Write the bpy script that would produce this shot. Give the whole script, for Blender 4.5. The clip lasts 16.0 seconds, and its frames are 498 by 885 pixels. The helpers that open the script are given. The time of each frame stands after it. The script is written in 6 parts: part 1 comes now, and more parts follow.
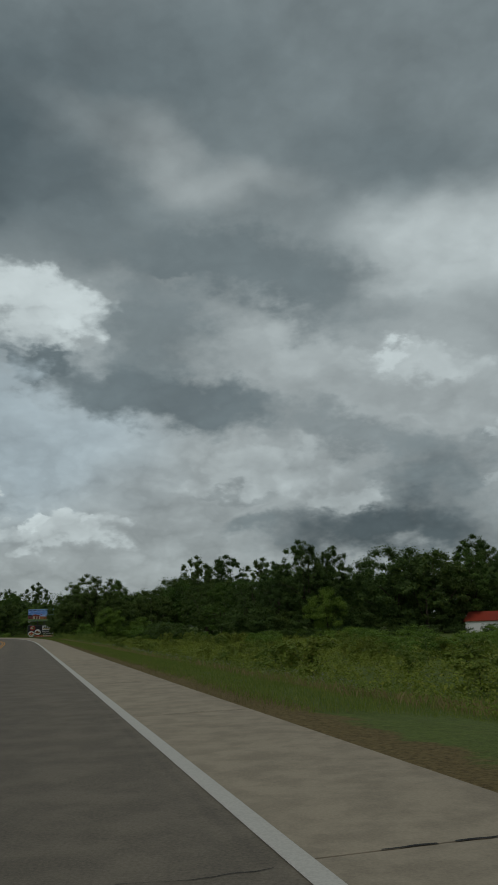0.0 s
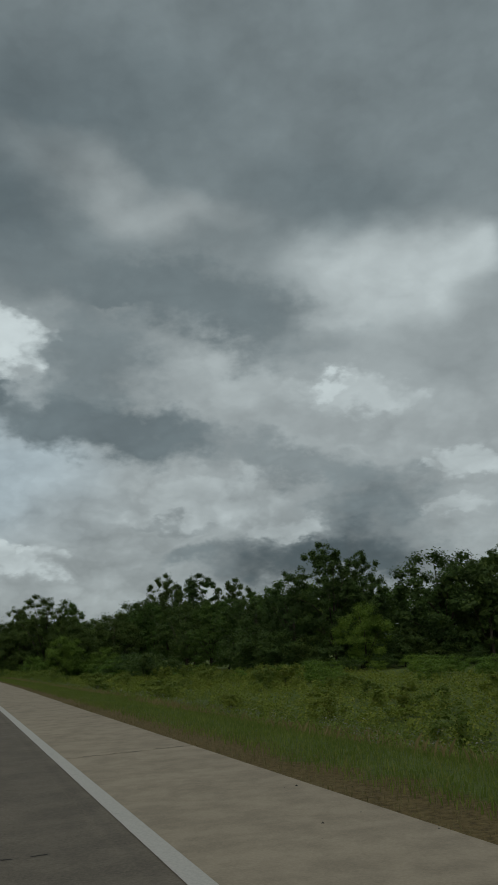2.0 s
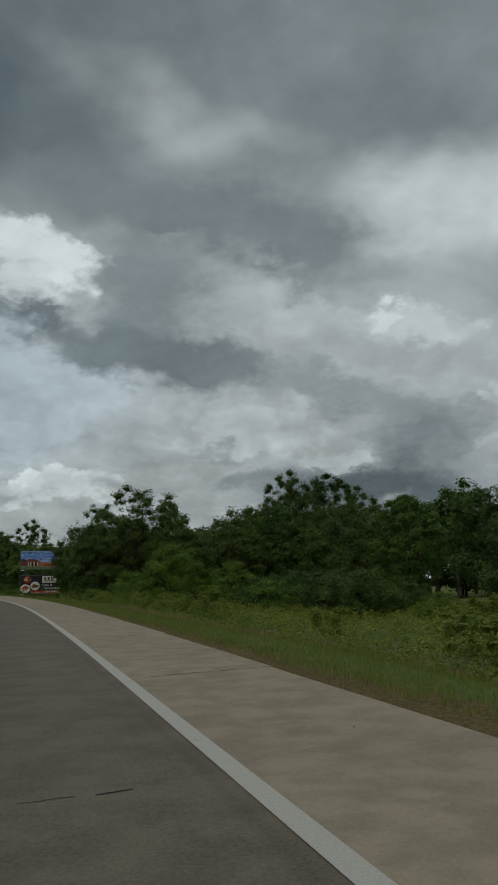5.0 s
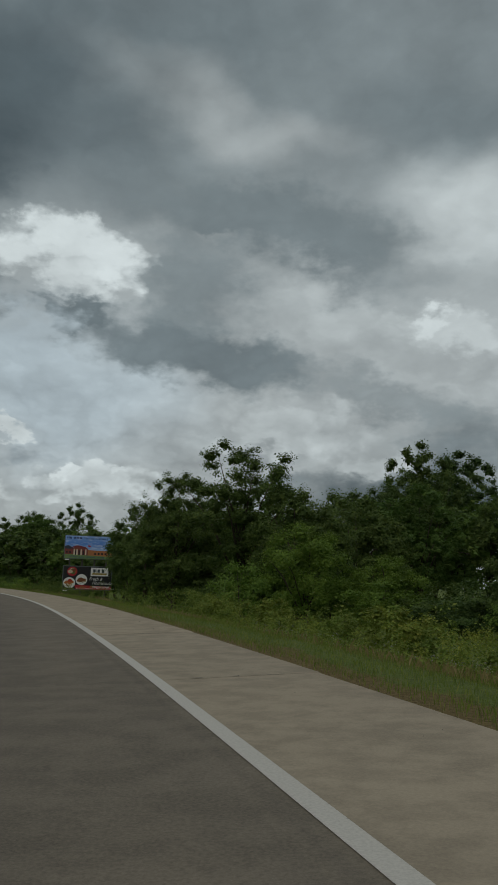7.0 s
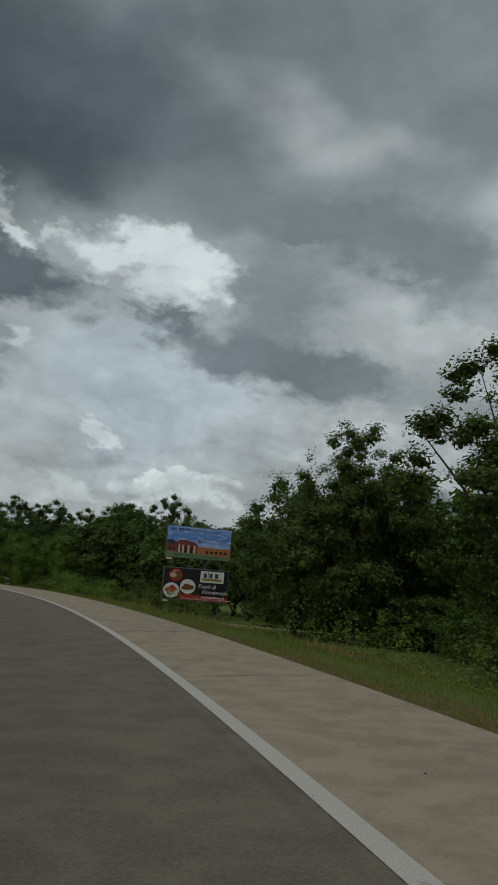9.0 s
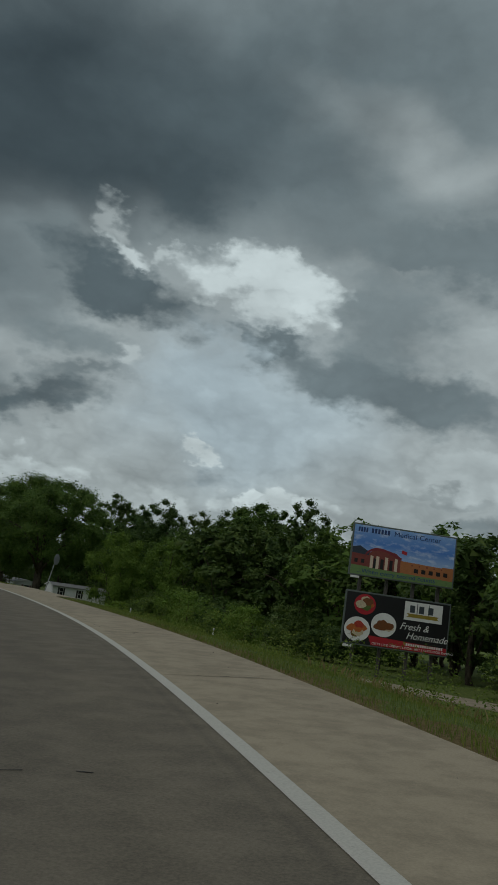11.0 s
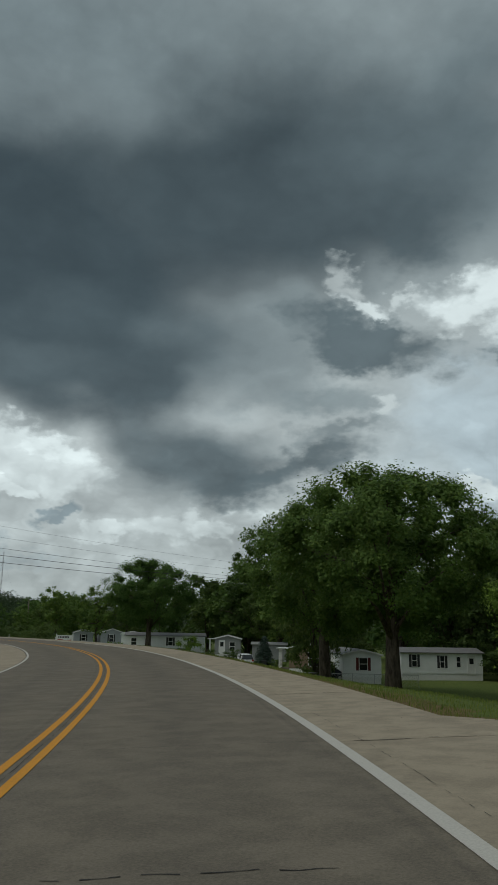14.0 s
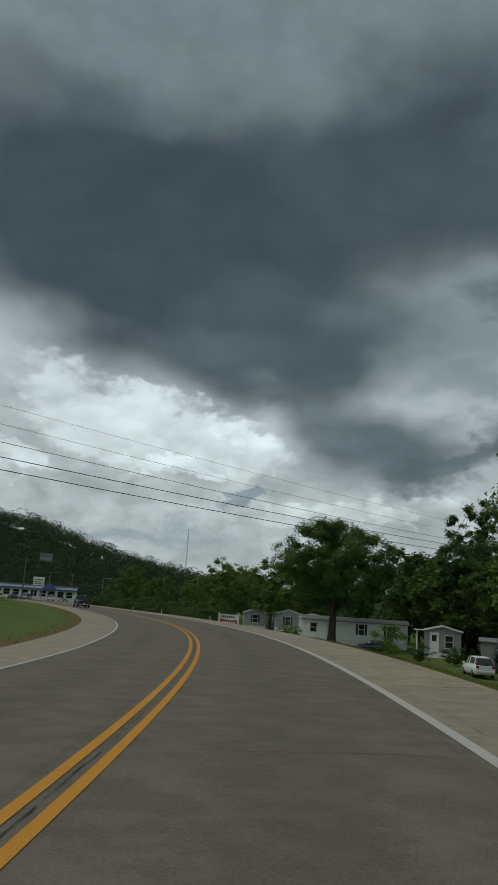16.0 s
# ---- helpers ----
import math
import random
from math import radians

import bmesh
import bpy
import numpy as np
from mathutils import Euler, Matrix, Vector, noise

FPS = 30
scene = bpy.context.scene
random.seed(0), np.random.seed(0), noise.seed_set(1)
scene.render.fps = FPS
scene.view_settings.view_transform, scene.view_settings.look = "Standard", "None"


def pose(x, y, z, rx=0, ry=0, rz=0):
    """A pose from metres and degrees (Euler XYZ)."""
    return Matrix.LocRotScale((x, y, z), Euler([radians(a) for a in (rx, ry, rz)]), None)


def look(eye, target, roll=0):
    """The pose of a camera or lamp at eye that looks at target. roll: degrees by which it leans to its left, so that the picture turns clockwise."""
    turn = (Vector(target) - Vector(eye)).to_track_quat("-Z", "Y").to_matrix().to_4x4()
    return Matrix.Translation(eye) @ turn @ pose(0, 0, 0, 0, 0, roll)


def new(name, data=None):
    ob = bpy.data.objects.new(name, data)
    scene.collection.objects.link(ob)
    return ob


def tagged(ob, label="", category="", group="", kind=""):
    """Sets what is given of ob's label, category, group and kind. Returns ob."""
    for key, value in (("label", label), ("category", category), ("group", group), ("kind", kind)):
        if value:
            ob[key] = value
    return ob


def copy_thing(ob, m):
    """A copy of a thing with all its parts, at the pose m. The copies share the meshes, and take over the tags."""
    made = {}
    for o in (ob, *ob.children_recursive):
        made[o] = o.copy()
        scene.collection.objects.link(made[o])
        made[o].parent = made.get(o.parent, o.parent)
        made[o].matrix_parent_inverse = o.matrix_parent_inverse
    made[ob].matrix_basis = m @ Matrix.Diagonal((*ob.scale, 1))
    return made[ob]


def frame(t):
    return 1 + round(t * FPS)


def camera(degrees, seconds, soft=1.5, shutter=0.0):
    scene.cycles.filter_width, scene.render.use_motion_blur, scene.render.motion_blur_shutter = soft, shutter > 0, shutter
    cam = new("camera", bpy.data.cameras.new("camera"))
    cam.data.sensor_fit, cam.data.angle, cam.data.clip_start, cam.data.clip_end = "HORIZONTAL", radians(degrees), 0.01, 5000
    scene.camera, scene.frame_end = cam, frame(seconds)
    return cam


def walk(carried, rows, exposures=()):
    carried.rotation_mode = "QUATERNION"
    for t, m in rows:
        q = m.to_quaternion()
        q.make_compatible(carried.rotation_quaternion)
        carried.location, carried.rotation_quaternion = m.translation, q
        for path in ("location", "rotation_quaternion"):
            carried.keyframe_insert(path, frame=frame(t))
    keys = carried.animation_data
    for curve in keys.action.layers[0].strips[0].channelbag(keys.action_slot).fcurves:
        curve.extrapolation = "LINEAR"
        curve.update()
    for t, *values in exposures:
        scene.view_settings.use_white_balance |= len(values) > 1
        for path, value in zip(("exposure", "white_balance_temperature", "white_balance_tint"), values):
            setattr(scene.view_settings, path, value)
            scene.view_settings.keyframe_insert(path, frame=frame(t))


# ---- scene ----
FOV = 34.372
cam = camera(FOV, 16.0)


def look_pose(x, y, z, yaw, pitch, lean):
    """Eye, yaw to the left of +y, pitch up, and lean (picture clockwise), in degrees."""
    return pose(x, y, z) @ pose(0, 0, 0, 0, 0, yaw) @ pose(0, 0, 0, 90 + pitch) @ pose(0, 0, 0, 0, 0, lean)


PATH = [
    (0.0, look_pose(0.002, 0.001, 1.35, 1.67, 12.69, -2.08)),
    (0.5, look_pose(-2.477, 8.130, 1.35, 0.48, 13.78, -2.92)),
    (1.0, look_pose(-4.977, 16.253, 1.35, -1.79, 14.55, -3.06)),
    (1.5, look_pose(-7.496, 24.371, 1.35, -3.28, 14.87, -2.81)),
    (2.0, look_pose(-10.032, 32.484, 1.35, -2.79, 14.67, -2.96)),
    (2.5, look_pose(-12.580, 40.594, 1.35, -1.93, 14.07, -2.31)),
    (3.0, look_pose(-15.133, 48.702, 1.35, -1.40, 12.95, -1.52)),
    (3.5, look_pose(-17.690, 56.809, 1.35, -0.73, 11.76, -2.15)),
    (3.7, look_pose(-18.714, 60.051, 1.35, -0.37, 11.35, -2.22)),
    (5.8, look_pose(-29.580, 94.051, 1.35, 2.21, 9.54, -0.27)),
    (6.0, look_pose(-30.644, 97.280, 1.35, 2.72, 9.57, -0.26)),
    (6.5, look_pose(-33.336, 105.343, 1.35, 3.31, 9.70, 0.57)),
    (7.0, look_pose(-36.075, 113.392, 1.35, 3.98, 9.89, 1.49)),
    (7.5, look_pose(-38.869, 121.422, 1.35, 4.81, 10.02, 2.47)),
    (8.0, look_pose(-41.734, 129.427, 1.35, 5.26, 10.50, 2.84)),
    (8.5, look_pose(-44.699, 137.393, 1.35, 7.19, 10.92, 3.42)),
    (9.0, look_pose(-47.800, 145.305, 1.35, 9.94, 10.34, 4.40)),
    (9.2, look_pose(-49.086, 148.451, 1.35, 10.98, 10.25, 4.70)),
    (11.3, look_pose(-64.612, 180.554, 1.35, 18.50, 11.22, 8.42)),
    (11.5, look_pose(-66.334, 183.482, 1.35, 19.44, 11.15, 8.30)),
    (12.0, look_pose(-70.822, 190.693, 1.35, 23.51, 11.38, 6.81)),
    (12.5, look_pose(-75.561, 197.746, 1.35, 30.61, 12.48, 3.37)),
    (13.0, look_pose(-80.534, 204.639, 1.35, 37.02, 13.38, 1.79)),
    (13.5, look_pose(-85.723, 211.374, 1.39, 38.06, 13.19, 1.64)),
    (14.0, look_pose(-91.109, 217.950, 1.43, 36.91, 13.30, 0.96)),
    (14.5, look_pose(-96.684, 224.365, 1.43, 38.19, 13.26, -0.60)),
    (15.0, look_pose(-102.453, 230.606, 1.39, 41.84, 12.81, 0.44)),
    (15.5, look_pose(-108.435, 236.652, 1.35, 46.19, 12.14, 1.96)),
    (16.0, look_pose(-114.648, 242.485, 1.35, 50.17, 11.70, 3.95)),
]
EXPOSURES = ((0.0, -0.32, 6500, 10), (3.5, -0.30, 6500, 10), (6.0, -0.17, 6600, 12), (9.0, -0.17, 6600, 12), (11.5, -0.32, 6400, 8), (12.5, -0.27, 6400, 8), (14.0, 0.05, 6500, 9), (16.0, 0.05, 6450, 8))
walk(cam, PATH, EXPOSURES)

# ---- light: an overcast summer sky with broken cloud ----
# cloud masses, far to near: azimuth to the left of +y, elevation, half width, half height (degrees), tilt, lightness, softness, strength
HIGH_CLOUD = (
    (19, 31.5, 10, 5, 0, 0.45, 0.6, 0.9), (14, 37, 15, 4, 0, 0.47, 0.7, 0.8), (-11, 31.2, 7, 2.6, 6, 0.49, 0.6, 0.9),
    (4.5, 31.2, 6.5, 1.3, 8, 0.66, 0.8, 0.8), (-14, 25.5, 6.5, 3.6, 0, 0.77, 0.6, 0.9), (-20, 26, 2.6, 1.4, 0, 0.80, 0.7, 0.7),
    (-18.5, 20.3, 4.5, 2.6, 0, 0.60, 0.6, 0.8), (17, 13, 8, 5, 0, 0.73, 0.7, 0.9), (12, 33.5, 8, 1.4, 14, 0.60, 0.8, 0.5),
)
DARK_DECK = (
    (36, 31, 14, 7.5, 0, 0.31, 0.5, 0.95), (58, 25.5, 19, 9.0, 8, 0.31, 0.35, 1.0), (24, 33.5, 8, 3.6, -14, 0.40, 0.7, 0.8),
    (47, 18.8, 9, 4.2, -4, 0.35, 0.35, 0.95), (41, 12.2, 5.5, 3.0, 24, 0.39, 0.5, 0.92), (56, 39, 16, 4.0, 0, 0.47, 0.8, 0.8),
    (35.5, 19, 4.5, 3.6, 0, 0.50, 0.7, 0.8), (43, 21, 2.6, 1.4, 0, 0.43, 0.8, 0.7), (34.5, 22.5, 2.6, 1.3, 0, 0.52, 0.8, 0.7),
    (52, 18.0, 3.5, 1.0, 0, 0.41, 0.8, 0.6),
)
BROKEN_CLOUD = (
    (3, 25.0, 12.5, 2.9, 13, 0.50, 0.45, 0.95), (8.6, 20.6, 5.0, 4.0, 0, 0.52, 0.5, 0.9), (8.2, 16.4, 11.5, 2.3, 11, 0.48, 0.4, 0.95),
    (17.4, 18.2, 2.6, 1.4, 0, 0.47, 0.3, 0.95), (-2.4, 19.4, 5.0, 2.3, 10, 0.70, 0.6, 0.85), (27.5, 20.6, 7.5, 2.7, 11, 0.40, 0.35, 0.95),
    (33, 11.4, 6.0, 1.5, -10, 0.41, 0.5, 0.9), (37, 9.8, 4.5, 1.5, 0, 0.41, 0.5, 0.9), (31, 16.2, 5.5, 1.7, 0, 0.50, 0.6, 0.8),
    (30, 13.8, 5.0, 0.9, -8, 0.44, 0.6, 0.7), (25, 28, 4.0, 2.2, 20, 0.36, 0.6, 0.8),
)
GAPS = (
    (17.2, 23.0, 5.4, 2.4, 4, 0.82, 0.3, 0.95), (17.4, 20.8, 1.9, 1.7, 0, 0.80, 0.4, 0.9), (19.5, 16.2, 3.2, 2.0, 0, 0.74, 0.6, 0.8),
    (27.4, 23.7, 3.0, 1.0, 10, 0.78, 0.35, 0.9), (23.6, 23.5, 1.0, 1.2, 0, 0.74, 0.4, 0.8), (26.6, 15.4, 1.8, 1.1, 0, 0.74, 0.4, 0.85),
    (29.6, 25.2, 2.0, 1.0, 20, 0.66, 0.5, 0.8), (20.6, 14.0, 4.0, 4.5, 0, 0.71, 0.6, 0.8), (5.8, 23.6, 1.2, 0.6, 0, 0.60, 0.7, 0.6),
)
LOW_RIGHT = (
    (-7, 12.6, 7.0, 1.6, 6, 0.57, 0.5, 0.9), (-12.0, 9.4, 4.4, 3.0, 0, 0.50, 0.6, 0.9), (-7.5, 6.0, 9.0, 2.0, 0, 0.39, 0.5, 0.95),
    (1.5, 6.6, 4.5, 0.9, 0, 0.52, 0.6, 0.8), (0.5, 10.6, 6.0, 1.9, 0, 0.72, 0.35, 0.9), (-5.0, 8.5, 4.0, 1.1, 0, 0.72, 0.3, 0.9),
    (-18, 12.0, 3.2, 1.7, 0, 0.77, 0.25, 0.9), (-17, 8.6, 2.2, 0.8, 0, 0.72, 0.3, 0.9), (-10.2, 17.9, 4.6, 1.9, 10, 0.75, 0.4, 0.9),
    (-10.5, 15.6, 5.0, 1.3, 8, 0.63, 0.5, 0.8), (3.0, 9.0, 3.5, 0.5, 0, 0.60, 0.6, 0.7),
)
LOW_LEFT = (
    (14.5, 6.4, 5.0, 1.5, 0, 0.79, 0.22, 0.9), (20.3, 8.3, 2.8, 0.9, 0, 0.62, 0.4, 0.8), (21.8, 10.1, 2.0, 0.9, 0, 0.80, 0.22, 0.9),
    (22.5, 6.0, 3.0, 0.9, 0, 0.76, 0.3, 0.8), (33, 6.6, 6.0, 1.1, 0, 0.76, 0.3, 0.9), (56.5, 11.8, 11.0, 3.3, 8, 0.79, 0.2, 0.95),
    (62, 13.8, 6.5, 2.6, 14, 0.80, 0.25, 0.9), (55, 6.2, 15.0, 2.4, 0, 0.70, 0.3, 0.9), (41, 6.8, 5.0, 1.5, 0, 0.75, 0.25, 0.9),
    (49.3, 8.0, 2.2, 0.75, -14, 0.54, 0.3, 0.85), (58, 4.9, 8.0, 0.9, 4, 0.60, 0.5, 0.8),
)
PUFFS = (
    (57.0, 9.9, 2.2, 0.9, 0, 0.86, 0.2, 0.85), (54.0, 9.0, 1.8, 0.8, 0, 0.83, 0.2, 0.85), (51.5, 12.6, 2.4, 0.9, 0, 0.84, 0.3, 0.8),
    (38.6, 6.6, 2.2, 1.0, 0, 0.80, 0.2, 0.85), (46.5, 6.4, 2.4, 1.0, 0, 0.79, 0.2, 0.8),
    (-9.0, 18.6, 1.9, 1.2, 0, 0.81, 0.25, 0.85), (16.5, 7.2, 1.4, 0.6, 0, 0.84, 0.25, 0.8), (12.5, 6.9, 1.2, 0.5, 0, 0.83, 0.25, 0.8),
    (66.0, 9.5, 3.0, 1.4, 0, 0.82, 0.25, 0.8),
)
HAZY_BLUE = {(17, 13), (20.6, 14.0), (20.3, 8.3), (49.3, 8.0), (-6.5, 5.6), (-12.5, 9.4), (58, 4.9), (19.5, 16.2)}


def cloud_shade(v, blue=False):
    """The light of a cloud of that lightness; thick cloud is bluer than thin."""
    dark = max(0.0, min(1.0, (0.62 - v) / 0.32))
    v = 0.52 + 1.2 * (v - 0.5)
    tint = (0.945 - 0.115 * dark - 0.03 * blue, 1.0, 1.005 + 0.055 * dark + 0.03 * blue)
    return tuple(((v * k + 0.055) / 1.055) ** 2.4 for k in tint)


def build_sky():
    world = bpy.data.worlds.new("overcast_sky")
    scene.world = world
    world.use_nodes = True
    nt = world.node_tree
    nt.nodes.clear()
    made, join = nt.nodes.new, nt.links.new

    def put(value, socket):
        if isinstance(value, (int, float, tuple)):
            socket.default_value = value
        else:
            join(value, socket)

    def math_node(op, a, b=None, c=None):
        n = made("ShaderNodeMath")
        n.operation = op
        for i, v in enumerate((a, b, c)):
            if v is not None:
                put(v, n.inputs[i])
        return n.outputs[0]

    def vec_node(op, a, b):
        n = made("ShaderNodeVectorMath")
        n.operation = op
        put(a, n.inputs[0])
        put(b, n.inputs[1])
        return n.outputs["Value"] if op == "DOT_PRODUCT" else n.outputs[0]

    def noise_node(vec, scale, detail, rough, distort=0.0):
        n = made("ShaderNodeTexNoise")
        for key, v in (("Scale", scale), ("Detail", detail), ("Roughness", rough), ("Distortion", distort)):
            n.inputs[key].default_value = v
        join(vec, n.inputs["Vector"])
        return n

    def span(value, lo, hi, out_lo, out_hi, smooth=True):
        n = made("ShaderNodeMapRange")
        n.interpolation_type = "SMOOTHSTEP" if smooth else "LINEAR"
        for key, v in (("Value", value), ("From Min", lo), ("From Max", hi), ("To Min", out_lo), ("To Max", out_hi)):
            put(v, n.inputs[key])
        return n.outputs[0]

    def mix(fac, a, b, blend="MIX"):
        n = made("ShaderNodeMix")
        n.data_type, n.blend_type = "RGBA", blend
        put(fac, n.inputs["Factor"])
        put(a, n.inputs["A"])
        put(b, n.inputs["B"])
        return n.outputs["Result"]

    way = made("ShaderNodeTexCoord").outputs["Generated"]
    sep = made("ShaderNodeSeparateXYZ")
    join(way, sep.inputs[0])
    az = math_node("MULTIPLY", math_node("ARCTAN2", math_node("MULTIPLY", sep.outputs[0], -1.0), sep.outputs[1]), 57.2958)
    el = math_node("MULTIPLY", math_node("ARCSINE", sep.outputs[2]), 57.2958)

    def plane(squeeze):
        n = made("ShaderNodeCombineXYZ")
        join(az, n.inputs[0])
        join(math_node("MULTIPLY", el, squeeze), n.inputs[1])
        return n.outputs[0]

    here, flat = plane(1.0), plane(1.6)
    # three sizes of billow bend the outlines of the masses
    bend = None
    for scale, detail, rough, reach in ((0.10, 2.0, 0.5, (9.0, 5.0, 0.0)), (0.34, 3.0, 0.55, (5.5, 3.8, 0.0)), (1.2, 4.0, 0.6, (1.8, 1.5, 0.0))):
        off = vec_node("MULTIPLY", vec_node("SUBTRACT", noise_node(flat, scale, detail, rough).outputs["Color"], (0.5, 0.5, 0.5)), reach)
        bend = off if bend is None else vec_node("ADD", bend, off)
        if scale < 0.2:
            calm = vec_node("ADD", here, off)
    bent = vec_node("ADD", here, bend)
    calm = vec_node("ADD", calm, vec_node("MULTIPLY", bend, (0.22, 0.22, 0.0)))
    wisps = noise_node(flat, 0.12, 6.0, 0.52).outputs["Fac"]
    # rounded heads along the rims, seen best low down
    heads = made("ShaderNodeTexVoronoi")
    heads.feature = "SMOOTH_F1"
    for key, v in (("Scale", 0.40), ("Detail", 2.0), ("Roughness", 0.5), ("Smoothness", 0.25)):
        heads.inputs[key].default_value = v
    join(vec_node("ADD", flat, vec_node("MULTIPLY", bend, (0.5, 0.5, 0.0))), heads.inputs["Vector"])
    billow = math_node("SUBTRACT", heads.outputs["Distance"], 0.42)
    colour = mix(span(el, 14.0, 34.0, 0.0, 1.0), (*cloud_shade(0.68), 1), (*cloud_shade(0.53), 1))
    for mass in (HIGH_CLOUD, DARK_DECK, BROKEN_CLOUD, GAPS, LOW_RIGHT, LOW_LEFT, PUFFS):
        for a, e, wa, we, tilt, v, soft, power in mass:
            c, s = math.cos(radians(tilt)), math.sin(radians(tilt))
            layered = mass in (HIGH_CLOUD, DARK_DECK)
            rim = math_node("MULTIPLY", billow, 0.0 if layered else min(0.6, 1.5 / math.sqrt(wa * we)))
            off = vec_node("SUBTRACT", calm if layered else bent, (float(a), float(e), 0.0))
            u = vec_node("DOT_PRODUCT", off, (c / wa, s / wa, 0.0))
            w = vec_node("DOT_PRODUCT", off, (-s / we, c / we, 0.0))
            far = math_node("ADD", rim, math_node("SQRT", math_node("MULTIPLY_ADD", u, u, math_node("MULTIPLY", w, w))))
            veil = span(far, max(0.0, 1.0 - soft), 1.0 + soft, power, 0.0)
            colour = mix(veil, colour, (*cloud_shade(v, (a, e) in HAZY_BLUE), 1))
    # thick and thin places
    lump = math_node("MULTIPLY", billow, span(el, 4.0, 22.0, -0.34, -0.10))
    grain = math_node("MULTIPLY", math_node("SUBTRACT", wisps, 0.5), 0.55)
    gain = math_node("ADD", 1.0, math_node("ADD", lump, grain))
    rgb = made("ShaderNodeCombineColor")
    for k in range(3):
        join(gain, rgb.inputs[k])
    colour = mix(1.0, colour, rgb.outputs[0], "MULTIPLY")
    clear = made("ShaderNodeTexSky")
    clear.sky_type, clear.sun_disc = "NISHITA", False
    clear.sun_elevation, clear.sun_rotation = radians(58), radians(200)
    colour = mix(0.95, vec_node("MULTIPLY", clear.outputs[0], (0.07, 0.07, 0.07)), colour)
    back = made("ShaderNodeBackground")
    back.inputs["Strength"].default_value = SKY_STRENGTH
    join(colour, back.inputs["Color"])
    join(back.outputs[0], made("ShaderNodeOutputWorld").inputs["Surface"])


SKY_STRENGTH = 1.05
build_sky()
sun_data = bpy.data.lights.new("sun", "SUN")
sun_data.energy, sun_data.angle, sun_data.color = 0.9, radians(25), (1.0, 0.96, 0.90)
sun = new("sun", sun_data)
sun.matrix_world = look((0, 0, 60), (18, 40, 0))

# ---- materials ----
def material(name, rough=0.8, metal=0.0, spec=0.4):
    m = bpy.data.materials.new(name)
    m.use_nodes = True
    b = m.node_tree.nodes["Principled BSDF"]
    b.inputs["Roughness"].default_value = rough
    b.inputs["Metallic"].default_value = metal
    b.inputs["Specular IOR Level"].default_value = spec
    return m, m.node_tree, b


def add_noise(nt, scale, detail=6.0, rough=0.6, stretch=None):
    n = nt.nodes.new("ShaderNodeTexNoise")
    n.inputs["Scale"].default_value, n.inputs["Detail"].default_value, n.inputs["Roughness"].default_value = scale, detail, rough
    tc = nt.nodes.new("ShaderNodeTexCoord")
    if stretch:
        mp = nt.nodes.new("ShaderNodeMapping")
        mp.inputs["Scale"].default_value = stretch
        nt.links.new(tc.outputs["Object"], mp.inputs[0])
        nt.links.new(mp.outputs[0], n.inputs["Vector"])
    else:
        nt.links.new(tc.outputs["Object"], n.inputs["Vector"])
    return n.outputs["Fac"]


def add_ramp(nt, fac, *stops):
    r = nt.nodes.new("ShaderNodeValToRGB")
    while len(r.color_ramp.elements) < len(stops):
        r.color_ramp.elements.new(0.5)
    for item, (at, c) in zip(r.color_ramp.elements, stops):
        item.position, item.color = at, (*c, 1)
    nt.links.new(fac, r.inputs[0])
    return r.outputs[0]


def add_mix(nt, fac, a, b, blend="MIX"):
    m = nt.nodes.new("ShaderNodeMix")
    m.data_type, m.blend_type = "RGBA", blend
    for key, v in (("Factor", fac), ("A", a), ("B", b)):
        if isinstance(v, (int, float)):
            m.inputs[key].default_value = v
        elif isinstance(v, tuple):
            m.inputs[key].default_value = (*v, 1)
        else:
            nt.links.new(v, m.inputs[key])
    return m.outputs["Result"]


def add_bump(nt, bsdf, height, strength, distance):
    b = nt.nodes.new("ShaderNodeBump")
    b.inputs["Strength"].default_value, b.inputs["Distance"].default_value = strength, distance
    nt.links.new(height, b.inputs["Height"])
    nt.links.new(b.outputs[0], bsdf.inputs["Normal"])


def simple(name, colour, rough=0.6, metal=0.0, vary=0.12, scale=3.0):
    """Paint, metal or plastic with slight dirt."""
    m, nt, b = material(name, rough, metal)
    dark = tuple(c * (1 - vary) for c in colour)
    col = add_ramp(nt, add_noise(nt, scale), (0.3, dark), (0.7, colour))
    fine = add_noise(nt, scale * 14)
    col = add_mix(nt, 0.25, col, add_ramp(nt, fine, (0.35, dark), (0.65, tuple(min(1, c * 1.08) for c in colour))))
    nt.links.new(col, b.inputs["Base Color"])
    return m


